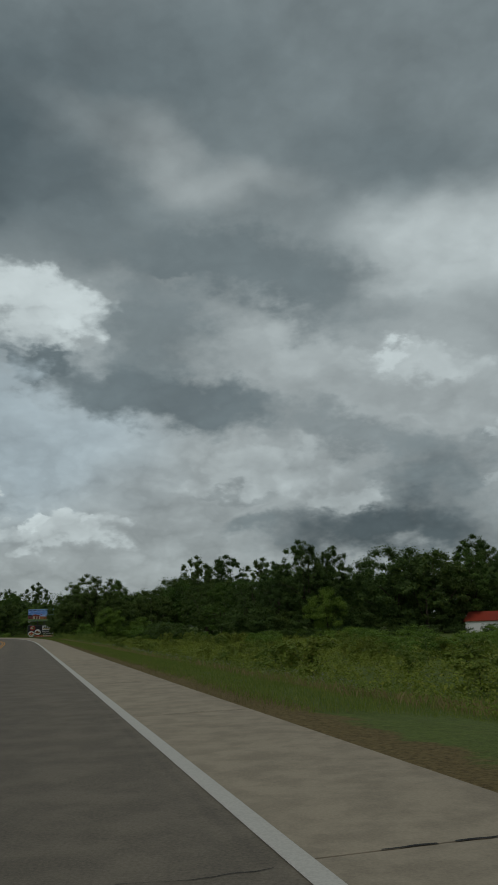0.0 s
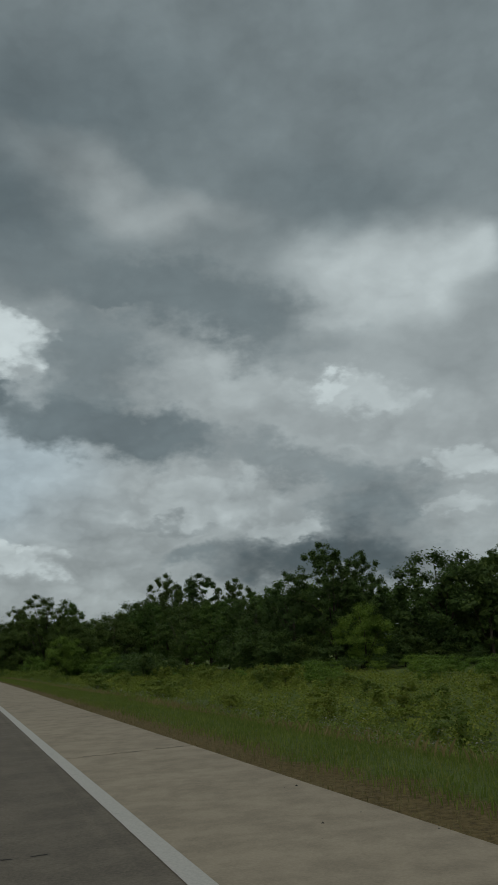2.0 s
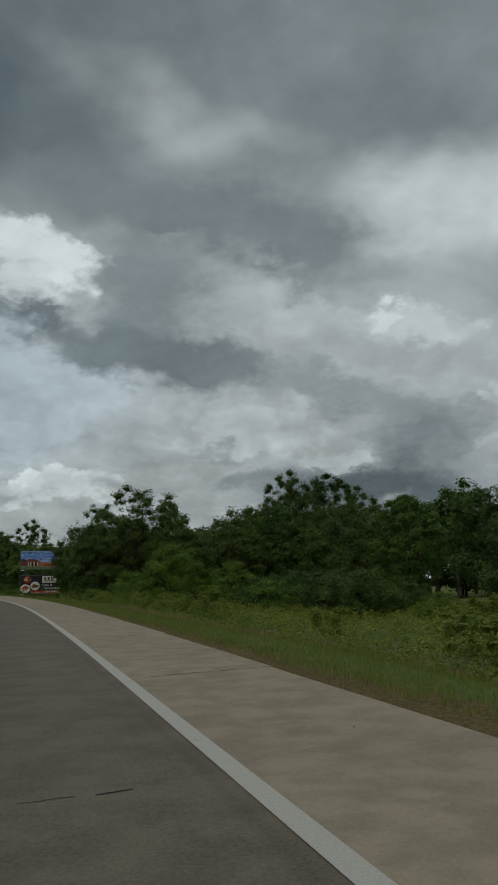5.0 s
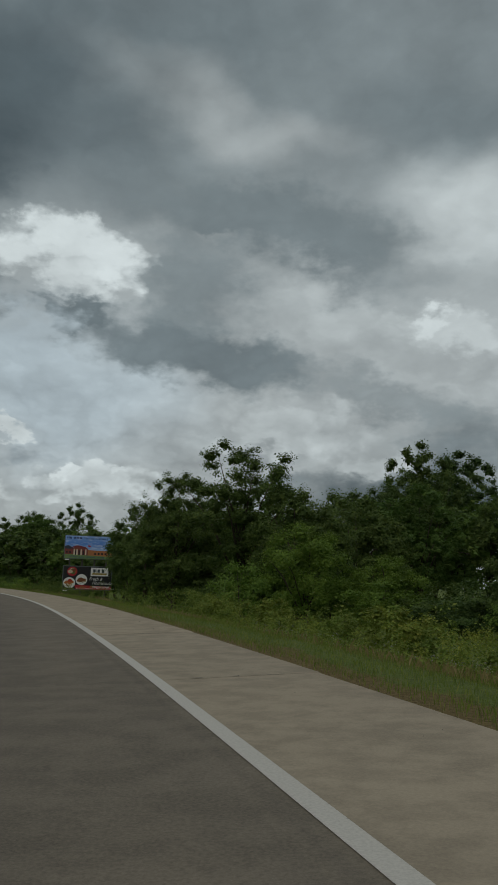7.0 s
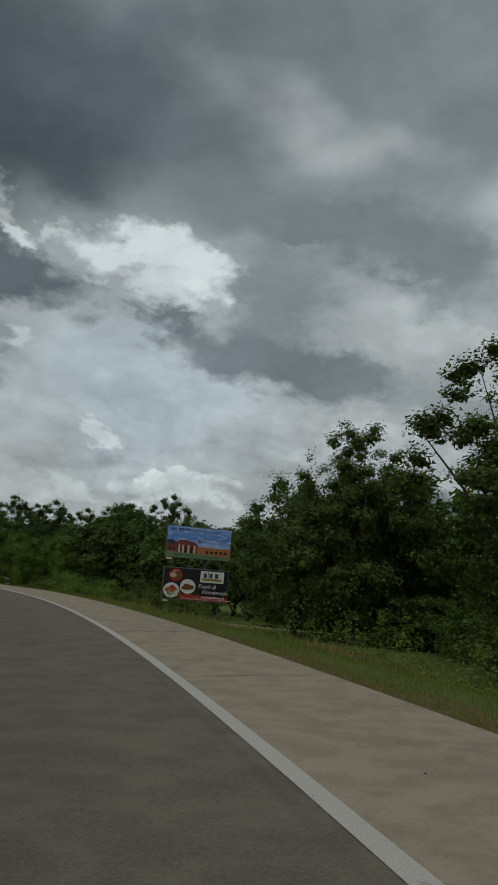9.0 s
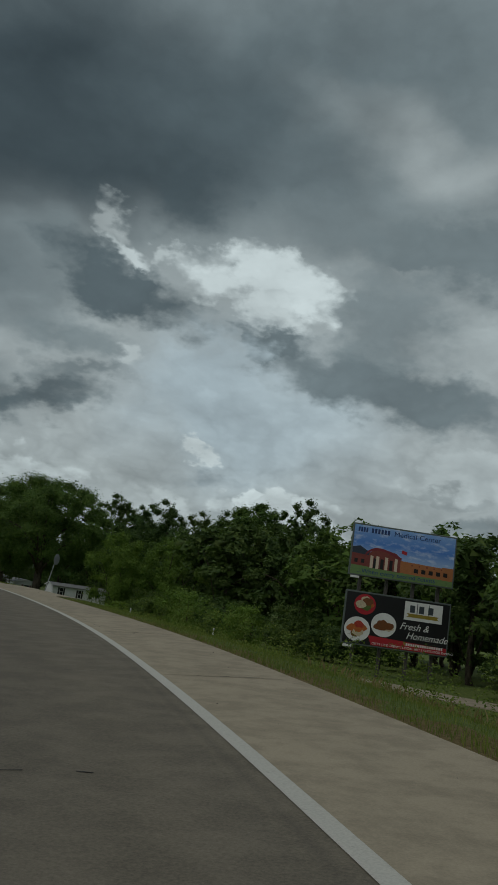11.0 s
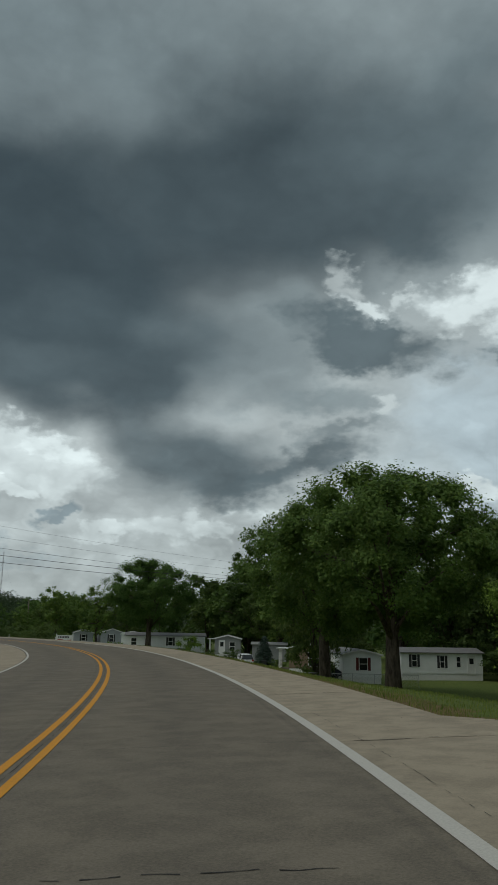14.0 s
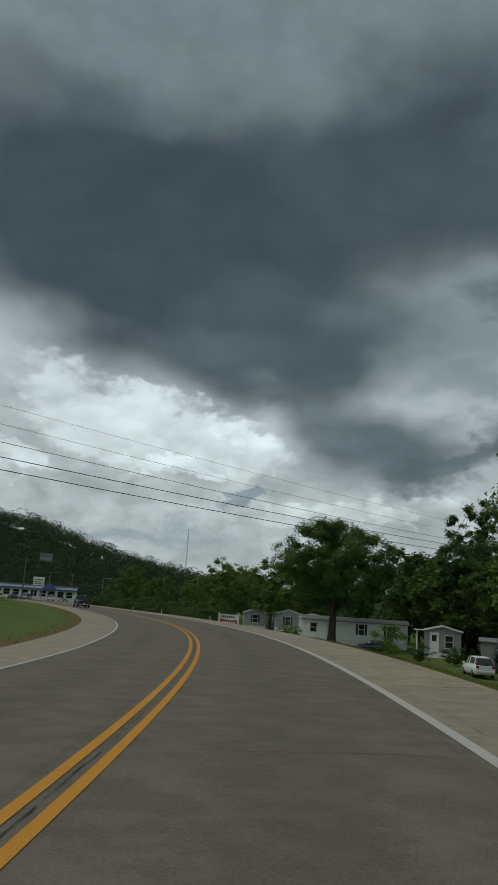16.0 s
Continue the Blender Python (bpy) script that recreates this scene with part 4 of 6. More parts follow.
for k in range(18):
    x, y = (float(q) for q in road_xy(388 + 6.5 * k + PLANTED.uniform(-2, 2), PLANTED.uniform(13, 22)))
    plant("thicket", x, y, PLANTED.uniform(3.0, 5.2), PLANTED.uniform(1.2, 1.6))
for k in range(22):
    x, y = (float(q) for q in road_xy(292 + 3.2 * k + PLANTED.uniform(-1, 1), PLANTED.uniform(46, 58)))
    plant("thicket", x, y, PLANTED.uniform(4.0, 7.0), PLANTED.uniform(1.2, 1.6))
for k in range(14):
    s, d = PLANTED.uniform(168, 206), PLANTED.uniform(23, 32)
    x, y = (float(q) for q in road_xy(s, d))
    if not on_side_road(s, d) and not before_board(x, y):
        plant("thicket", x, y, PLANTED.uniform(2.4, 4.6), PLANTED.uniform(1.1, 1.5))
for kind, x, y, h in (("shrub", -170.7, 310.3, 3.6), ("thicket", -164.7, 307.5, 1.9), ("thicket", -162.2, 309.6, 2.0), ("thicket", -150.2, 303.6, 1.5), ("shrub", -205.5, 330.0, 1.8), ("shrub", -212.0, 334.0, 1.6)):
    plant(kind, x, y, h, 0.8)
for k in range(60):
    s, d = PLANTED.uniform(20, 118), PLANTED.uniform(22, 44)
    x, y = (float(q) for q in road_xy(s, d))
    plant("shrub", x, y, PLANTED.uniform(1.1, 2.2), PLANTED.uniform(0.8, 1.2))
for k in range(72):
    s, d = PLANTED.uniform(5, 150), PLANTED.uniform(9.0, 26)
    if s > 110 and d > 13:
        d = PLANTED.uniform(9, 13)
    x, y = (float(q) for q in road_xy(s, d))
    plant("bush", x, y, PLANTED.uniform(0.9, 2.3), PLANTED.uniform(0.8, 1.3))
for ob in MASTERS.values():
    for o in (*ob.children_recursive, ob):
        bpy.data.objects.remove(o)


# ---- rough grass and weeds ----
def grass_sheet(name, count, s_range, d_range, height, mat, seed, words, width=0.012, power=1.0, patchy=-9.0):
    rng = np.random.default_rng(seed)
    s = rng.uniform(*s_range, count)
    d = d_range[0] + (d_range[1] - d_range[0]) * rng.uniform(0, 1, count) ** power
    keep = ~on_side_road(s, d)
    s, d = s[keep], d[keep]
    count = len(s)
    x, y = road_xy(s, d)
    x, y = x + rng.normal(0, 0.1, count), y + rng.normal(0, 0.1, count)
    grown = np.sin(x * 0.55 + 1.7 * np.sin(y * 0.31)) + np.sin(y * 0.43 - 1.3 * np.sin(x * 0.23)) + rng.normal(0, 0.5, count) > patchy
    x, y, count = x[grown], y[grown], int(grown.sum())
    z = ground_z(x, y)
    patch = 0.55 + 0.75 * (0.5 + 0.5 * np.sin(x * 0.9 + 2 * np.sin(y * 0.5)) * np.cos(y * 0.8 + np.sin(x * .3)))
    h = height * rng.uniform(0.45, 1.25, count) * patch
    a = rng.uniform(0, 6.283, count)
    w = width * rng.uniform(0.6, 1.6, count) * (1 + h)
    bend = h * rng.uniform(0.1, 0.6, count)
    ca, sa = np.cos(a), np.sin(a)
    b = rng.uniform(0, 6.283, count)
    base1 = np.stack([x - ca * w, y - sa * w, z - 0.03], 1)
    base2 = np.stack([x + ca * w, y + sa * w, z - 0.03], 1)
    mid = np.stack([x + np.cos(b) * bend * .35 + ca * w * .7, y + np.sin(b) * bend * .35 + sa * w * .7, z + h * 0.6], 1)
    tip = np.stack([x + np.cos(b) * bend, y + np.sin(b) * bend, z + h], 1)
    v = np.stack([base1, base2, mid, tip], 1).reshape(-1, 3)
    k = np.arange(count)[:, None] * 4
    f = np.concatenate([k + [0, 1, 2], k + [0, 2, 3]], 1).reshape(-1, 3)
    tagged(fast_mesh(name, v, f, mat), words, "grass", kind="stuff")


def weed_sheet(name, count, s_range, d_range, height, leaf, mat, seed, words, per=26):
    """Leafy weed stalks in clumps."""
    rng = np.random.default_rng(seed)
    s, d = rng.uniform(*s_range, count), rng.uniform(*d_range, count)
    keep = ~on_side_road(s, d)
    s, d = s[keep], d[keep]
    count = len(s)
    x, y = road_xy(s, d)
    z = ground_z(x, y)
    h = height * rng.uniform(0.5, 1.25, count)
    n = count * per
    who = np.repeat(np.arange(count), per)
    t = rng.uniform(0.05, 1.0, n) ** 0.8
    a = rng.uniform(0, 6.283, n)
    reach = (0.10 + 0.28 * (1 - t)) * rng.uniform(0.3, 1.3, n) * (0.6 + h[who] * 0.5)
    c = np.stack([x[who] + np.cos(a) * reach, y[who] + np.sin(a) * reach, z[who] + h[who] * t], 1)
    out = np.stack([np.cos(a) * .5, np.sin(a) * .5, 0.6 + 0 * a], 1)
    v, f = leaf_quads(c, out, leaf, rng, 0.3)
    tagged(fast_mesh(name, v, f, mat), words, "weeds", kind="stuff")


grass_sheet("verge_grass", 170000, (-8, 296), (2.6, 9.0), 0.060, GRASS, 41, "short green verge grass along the shoulder", 0.0040, power=1.5)
grass_sheet("dry_grass", 42000, (-8, 300), (2.0, 3.3), 0.032, STRAW, 42, "dry straw-coloured grass at the edge of the concrete", 0.0030, power=1.5)
grass_sheet("near_grass", 52000, (-8, 70), (2.8, 9.0), 0.070, GRASS, 51, "rough green grass between shoulder and meadow", 0.0036)
grass_sheet("tall_grass", 42000, (-8, 165), (5.6, 15.0), 0.15, GRASS, 43, "rough green grass in the meadow", 0.0035)
grass_sheet("seed_grass", 26000, (-8, 190), (5.0, 10.2), 0.24, STRAW, 44, "straw-coloured seeding grass stems in the meadow", 0.0026, patchy=-0.2)
grass_sheet("left_grass", 30000, (255, 420), (-26.0, -10.2), 0.10, GRASS, 45, "rough green grass bank inside the bend", 0.008)
weed_sheet("low_weeds", 6500, (-8, 215), (6.2, 13.0), 0.30, 0.036, WEED, 48, "low leafy weeds between verge and meadow", 18)
weed_sheet("meadow_weeds", 5400, (0, 150), (10.0, 36.0), 0.75, 0.058, WEED, 46, "dense waist-high green weeds over the meadow", 34)
weed_sheet("verge_weeds", 520, (92, 212), (6.4, 10.0), 1.30, 0.042, WEED, 47, "tall leafy weeds along the edge of the woods", 60)
weed_sheet("pale_weeds", 520, (4, 130), (6.8, 11.0), 0.42, 0.028, PALE_WEED, 49, "pale flowering weeds scattered at the meadow's edge", 26)


# ---- billboard beside the woods ----
def flat_poly(name, pts, y, mat, parent, label=""):
    """A flat shape on a panel's face; x, z points, proud by y."""
    return link_mesh(name, [(x, y, z) for x, z in pts], [tuple(range(len(pts)))], mat, parent, label)


def disc(name, cx, cz, r, y, mat, parent, label="", squash=1.0, n=28, wobble=0.0, seed=1):
    rnd = random.Random(seed)
    pts = [(cx + r * (1 + rnd.uniform(-wobble, wobble)) * math.cos(6.2832 * k / n), cz + r * squash * (1 + rnd.uniform(-wobble, wobble)) * math.sin(6.2832 * k / n)) for k in range(n)]
    return flat_poly(name, pts, y, mat, parent, label)


def words(name, text, x, z, size, y, mat, parent, shear=0.0, stretch=1.0):
    cu = bpy.data.curves.new(name, "FONT")
    cu.body, cu.size, cu.shear, cu.extrude = text, size, shear, 0.002
    cu.materials.append(mat)
    ob = new(name, cu)
    ob.parent = parent
    ob.matrix_local = Matrix.Translation((x, y, z)) @ Matrix.Rotation(radians(90), 4, "X") @ Matrix.Diagonal((stretch, 1, 1, 1))
    return ob


def bars(parent, x0, x1, z0, z1, y, mat, count, name="letter_bar", gap=0.3):
    step = (x1 - x0) / count
    for k in range(count):
        a = x0 + k * step
        flat_poly(name, [(a, z0), (a + step * (1 - gap), z0), (a + step * (1 - gap), z1), (a, z1)], y, mat, parent)


def mat_poster_sky():
    m, nt, b = material("printed_sky", 0.5)
    tc = nt.nodes.new("ShaderNodeTexCoord")
    sep = nt.nodes.new("ShaderNodeSeparateXYZ")
    nt.links.new(tc.outputs["Object"], sep.inputs[0])
    rng = nt.nodes.new("ShaderNodeMapRange")
    rng.inputs["From Min"].default_value, rng.inputs["From Max"].default_value = 5.0, 7.5
    nt.links.new(sep.outputs[2], rng.inputs["Value"])
    col = add_ramp(nt, rng.outputs[0], (0.0, (0.42, 0.55, 0.75)), (0.55, (0.08, 0.22, 0.60)), (1.0, (0.22, 0.38, 0.70)))
    cloud = add_noise(nt, 1.2, 5.0, 0.6, (1, 1, 2.5))
    col = add_mix(nt, add_ramp(nt, cloud, (0.5, (0, 0, 0)), (0.68, (0.55, 0.55, 0.55))), col, (0.75, 0.80, 0.88))
    nt.links.new(col, b.inputs["Base Color"])
    return m


def build_billboard():
    ob = thing("billboard", (-70.7, 229.5, 0.0), 20.5, "two stacked roadside poster billboards in front of dark trees", "billboard")
    base = gz(-67.4, 230.7) - 0.3
    W = 7.1
    green = simple("billboard_trim_paint", (0.10, 0.12, 0.11), 0.5)
    steel = simple("billboard_steel", (0.10, 0.09, 0.08), 0.6, 0.5)
    for x in (0.9, 2.7, 4.5, 6.2):
        box("post", (x - 0.11, x + 0.11, 0.30, 0.52, base, 7.3), steel, ob, bevel=0.015)
    for z in (4.6, 6.9, 0.3, 2.6):
        box("stringer", (0.1, W - 0.1, 0.18, 0.30, z - 0.06, z + 0.06), steel, ob, bevel=0.01)
    black = simple("printed_black", (0.012, 0.012, 0.013), 0.45)
    white = simple("printed_white", (0.72, 0.72, 0.70), 0.5)
    navy = simple("printed_navy", (0.02, 0.05, 0.17), 0.5)
    red = simple("printed_red", (0.40, 0.02, 0.03), 0.5)
    brick = simple("printed_brick", (0.42, 0.16, 0.06), 0.5, vary=0.25, scale=5)
    brick2 = simple("printed_dark_brick", (0.22, 0.05, 0.04), 0.5, vary=0.3, scale=5)
    lawn = simple("printed_lawn", (0.16, 0.26, 0.09), 0.5, vary=0.3, scale=6)
    hill = simple("printed_hill", (0.03, 0.04, 0.06), 0.5)
    cream = simple("printed_cream", (0.62, 0.50, 0.38), 0.5)
    maroon = simple("printed_canopy", (0.20, 0.025, 0.035), 0.5)
    # upper panel
    up = box("upper_panel", (0, W, 0.0, 0.18, 4.14, 7.60), green, ob, "framed poster panel printed with a brick clinic", 0.03)
    flat_poly("poster", [(0.10, 4.24), (W - 0.10, 4.24), (W - 0.10, 7.50), (0.10, 7.50)], -0.006, mat_poster_sky(), up, "blue sky print")
    flat_poly("printed_lawn", [(0.10, 4.24), (W - 0.10, 4.24), (W - 0.10, 4.62), (3.0, 4.74), (0.10, 4.86)], -0.010, lawn, up)
    flat_poly("printed_hill", [(0.10, 5.2), (1.6, 5.2), (1.3, 5.75), (0.6, 6.12), (0.10, 6.02)], -0.009, hill, up)
    flat_poly("printed_wing", [(0.10, 4.84), (1.3, 4.80), (1.3, 5.55), (0.10, 5.62)], -0.012, brick2, up)
    flat_poly("printed_wing", [(3.3, 4.72), (W - 0.10, 4.60), (W - 0.10, 5.46), (6.2, 5.46), (6.2, 5.40), (3.3, 5.50)], -0.012, brick, up)
    flat_poly("printed_hall", [(1.25, 4.78), (3.4, 4.70), (3.4, 5.62), (3.1, 5.9), (2.5, 6.02), (1.6, 6.02), (1.25, 5.7)], -0.014, brick2, up)
    arch = [(1.0 + 2.45 * k / 14, 5.66 + 0.46 * math.sin(math.pi * (k / 14) ** 0.7)) for k in range(15)]
    flat_poly("printed_canopy", arch + [(x, z - 0.17) for x, z in arch[::-1]], -0.017, maroon, up)
    for x in (1.35, 1.75, 2.35, 3.0):
        flat_poly("printed_column", [(x, 4.74), (x + 0.2, 4.74), (x + 0.2, 5.55), (x, 5.58)], -0.018, cream, up)
    for x in (1.58, 2.05, 2.66):
        flat_poly("printed_opening", [(x, 4.75), (x + 0.22, 4.75), (x + 0.22, 5.40), (x, 5.42)], -0.017, black, up)
    for k, x in enumerate((4.35, 4.85, 5.35, 5.85, 6.35)):
        flat_poly("printed_window", [(x, 4.84), (x + 0.28, 4.83), (x + 0.28, 5.10), (x, 5.11)], -0.017, black, up)
        flat_poly("printed_window", [(x - 0.2, 5.25), (x - 0.1, 5.25), (x - 0.1, 5.33), (x - 0.2, 5.33)], -0.017, brick2, up)
    for x in (0.3, 0.75):
        flat_poly("printed_window", [(x, 5.0), (x + 0.22, 5.0), (x + 0.22, 5.25), (x, 5.26)], -0.017, black, up)
    flat_poly("printed_flag", [(3.42, 5.98), (3.78, 5.9), (3.78, 6.12), (3.42, 6.2)], -0.017, red, up)
    bars(up, 0.35, 1.05, 7.05, 7.36, -0.014, navy, 4)
    bars(up, 1.25, 2.55, 7.05, 7.36, -0.014, navy, 6)
    words("lettering", "Medical Center", 2.78, 7.04, 0.46, -0.016, navy, up, 0.0, 1.12)
    words("lettering", "...When every second counts", 0.55, 4.36, 0.40, -0.018, navy, up, 0.0, 1.12)
    box("number_plate", (0.15, 0.75, -0.03, 0.0, 3.98, 4.12), white, up, "small white plate under the panel", 0.01)
    # lower panel
    lo = box("lower_panel", (0, W, 0.0, 0.18, -0.30, 3.16), green, ob, "framed black poster panel with plates of food", 0.03)
    flat_poly("poster", [(0.10, -0.20), (W - 0.10, -0.20), (W - 0.10, 3.06), (0.10, 3.06)], -0.006, black, lo)
    flat_poly("printed_band", [(2.0, -0.18), (W - 0.10, -0.18), (W - 0.10, 0.24), (1.75, 0.42)], -0.010, red, lo)
    food = [simple("printed_food_" + n, c, 0.5, vary=0.4, scale=7) for n, c in (("orange", (0.50, 0.14, 0.03)), ("brown", (0.20, 0.07, 0.02)), ("green", (0.10, 0.15, 0.03)), ("cream", (0.62, 0.52, 0.36)), ("red", (0.45, 0.05, 0.03)))]
    disc("plate", 1.35, 2.35, 0.72, -0.010, red, lo, "red bowl", 0.92)
    disc("plate", 1.00, 0.72, 0.86, -0.012, white, lo, "white plate", 0.92)
    disc("plate", 2.72, 1.20, 0.84, -0.014, white, lo, "white plate", 0.92)
    rnd = random.Random(3)
    for cx, cz, reach, picks in ((1.35, 2.35, 0.42, (1, 2, 0, 3, 2, 1, 3)), (1.00, 0.72, 0.46, (0, 4, 0, 1, 3, 0, 4)), (2.72, 1.20, 0.42, (1, 1, 1, 3, 1, 1))):
        for k, p in enumerate(picks):
            a, q = rnd.uniform(0, 6.28), reach * rnd.uniform(0.1, 0.9)
            disc("food", cx + q * math.cos(a), cz + q * math.sin(a) * 0.8, rnd.uniform(0.24, 0.40), -0.018 - 0.002 * k, food[p], lo, "", 0.7, 14, 0.18, k)
    flat_poly("logo_field", [(4.0, 1.75), (6.55, 1.75), (6.55, 2.95), (4.0, 2.95)], -0.010, white, lo)
    grey = simple("printed_grey", (0.05, 0.06, 0.07), 0.5)
    gold = simple("printed_gold", (0.30, 0.22, 0.03), 0.5)
    bars(lo, 4.35, 6.2, 2.25, 2.72, -0.014, grey, 3, "logo_shape", 0.45)
    for x in (4.82, 5.62):
        flat_poly("logo_shape", [(x, 2.05), (x + 0.05, 2.05), (x + 0.05, 2.88), (x, 2.88)], -0.016, grey, lo)
    flat_poly("logo_ribbon", [(4.15, 1.95), (6.35, 1.95), (6.2, 2.06), (6.35, 2.18), (4.15, 2.18), (4.3, 2.06)], -0.018, gold, lo)
    words("lettering", "Fresh &", 3.78, 1.12, 0.62, -0.012, white, lo, 0.35, 1.0)
    words("lettering", "Homemade", 4.25, 0.55, 0.62, -0.014, white, lo, 0.35, 0.95)
    words("lettering", "GIFTS | ICE CREAM | LOCAL ART | OUTDOOR DINING", 2.05, -0.12, 0.20, -0.014, white, lo, 0.0, 1.12)
    bars(lo, 4.3, 6.8, 0.10, 0.26, -0.014, white, 16)
    box("number_plate", (0.15, 0.75, -0.03, 0.0, -0.46, -0.31), white, lo, "small white plate under the panel", 0.01)


build_billboard()


# ---- mobile homes ----
def window_unit(parent, x, y, z, w, h, face, shutters=None, door=False):
    """A framed window or door on a wall; face is (outward x, outward y)."""
    fx, fy = face
    def slab(name, a0, a1, z0, z1, out0, out1, mat, owner, bevel=0.008):
        if fy:
            lo, hi = sorted((y + fy * out0, y + fy * out1))
            return box(name, (x + a0, x + a1, lo, hi, z0, z1), mat, owner, bevel=bevel)
        lo, hi = sorted((x + fx * out0, x + fx * out1))
        return box(name, (lo, hi, y + a0, y + a1, z0, z1), mat, owner, bevel=bevel)
    unit = slab("door" if door else "window", -w / 2, w / 2, z, z + h, -0.03, 0.012, TRIM_WHITE if door else GLASS, parent, 0.004)
    t = 0.07
    for a0, a1, b0, b1 in ((-w / 2 - t, w / 2 + t, z + h, z + h + t), (-w / 2 - t, w / 2 + t, z - t, z), (-w / 2 - t, -w / 2, z, z + h), (w / 2, w / 2 + t, z, z + h)):
        slab("frame", a0, a1, b0, b1, -0.01, 0.05, TRIM_WHITE, unit)
    if not door:
        slab("sash_bar", -w / 2, w / 2, z + h * 0.48, z + h * 0.53, 0.0, 0.03, TRIM_WHITE, unit)
    else:
        slab("pane", -w * 0.3, w * 0.3, z + h * 0.55, z + h * 0.88, 0.012, 0.02, GLASS, unit)
    if shutters:
        for a in (-w / 2 - t - 0.30, w / 2 + t):
            slab("shutter", a, a + 0.30, z - 0.05, z + h + 0.05, 0.0, 0.04, shutters, unit)
    return unit


def mobile_home(x, y, turn, length, width, wall, label, front=(), side=(), side_face=1, roof=ROOF_GREY, z=None, tall=3.05, peak=0.5, porch=0.0, skirt=None, trim=TRIM_WHITE):
    """Gable end at local -y, long axis along +y."""
    z = gz(x, y) - 0.05 if z is None else z
    ob = thing("mobile_home", (x, y, z), turn, label, "mobile home", "mobile homes beside the highway")
    h = width / 2
    bm = bmesh.new()
    box_into(bm, -h + 0.03, h - 0.03, 0.03, length - 0.03, -0.3, 0.72)
    part("skirting", bm, skirt or TRIM_WHITE, ob)
    bm = bmesh.new()
    pts = [(-h, 0.70), (h, 0.70), (h, tall), (0, tall + peak), (-h, tall)]
    a = [bm.verts.new((px, 0, pz)) for px, pz in pts]
    b = [bm.verts.new((px, length, pz)) for px, pz in pts]
    bm.faces.new(a)
    bm.faces.new(b[::-1])
    for k in range(5):
        bm.faces.new((a[k], b[k], b[(k + 1) % 5], a[(k + 1) % 5]))
    body = part("wall", bm, wall, ob)
    # lap siding: thin courses on the near gable and the seen side
    for k in range(11):
        zz = 0.78 + k * (tall - 0.80) / 11
        box("siding_board", (-h - 0.004, h + 0.004, -0.014, 0.0, zz, zz + 0.19), wall, body, bevel=0.004)
        sx = h * side_face
        lo, hi = sorted((sx, sx + 0.014 * side_face))
        box("siding_board", (lo, hi, 0.0, length, zz, zz + 0.19), wall, body, bevel=0.004)
    over = 0.22
    slope = math.atan2(peak, h)
    for sgn in (-1, 1):
        bm = bmesh.new()
        box_into(bm, 0, (h + over) / math.cos(slope), -over, length + over, 0.0, 0.09)
        bmesh.ops.transform(bm, verts=bm.verts, matrix=Matrix.Translation((0, 0, tall + peak)) @ Matrix.Rotation(slope, 4, "Y"))
        if sgn < 0:
            bmesh.ops.transform(bm, verts=bm.verts, matrix=Matrix.Diagonal((-1, 1, 1, 1)))
        part("roof", bm, roof, ob)
        bm = bmesh.new()
        box_into(bm, 0, (h + over) / math.cos(slope), -over - 0.02, -over, -0.09, 0.10)
        bmesh.ops.transform(bm, verts=bm.verts, matrix=Matrix.Translation((0, 0, tall + peak)) @ Matrix.Rotation(slope, 4, "Y") @ Matrix.Diagonal((1, 1, 1, 1)))
        if sgn < 0:
            bmesh.ops.transform(bm, verts=bm.verts, matrix=Matrix.Diagonal((-1, 1, 1, 1)))
        part("fascia", bm, trim, ob)
    for wx, wz, ww, wh, sh, dr in front:
        window_unit(ob, wx, -0.014, wz, ww, wh, (0, -1), sh, dr)
    for wy, wz, ww, wh, sh, dr in side:
        window_unit(ob, (h + 0.014) * side_face, wy, wz, ww, wh, (side_face, 0), sh, dr)
    if porch:
        deck = box("porch_deck", (-h - porch, -h, 0.2, 3.4, 0.55, 0.68), POLE_WOOD, ob, "small porch deck")
        box("porch_roof", (-h - porch - 0.25, -h + 0.1, -0.1, 3.6, tall - 0.12, tall - 0.02), TRIM_WHITE, ob)
        for py in (0.3, 1.8, 3.3):
            box("porch_post", (-h - porch + 0.02, -h - porch + 0.14, py - 0.06, py + 0.06, -0.2, tall - 0.12), TRIM_WHITE, deck, bevel=0.01)
        for pz in (1.0, 1.5):
            box("porch_rail", (-h - porch + 0.05, -h - porch + 0.11, 0.3, 3.3, pz, pz + 0.07), TRIM_WHITE, deck, bevel=0.01)
        for k in range(12):
            py = 0.45 + k * 0.24
            box("baluster", (-h - porch + 0.065, -h - porch + 0.095, py, py + 0.03, 1.05, 1.5), TRIM_WHITE, deck, bevel=0.003)
        for k in range(3):
            box("step", (-h - porch, -h - 0.05, -0.1 - 0.28 * k, 0.2 - 0.28 * k, -0.2, 0.42 - 0.17 * k), POLE_WOOD, ob)
    return ob


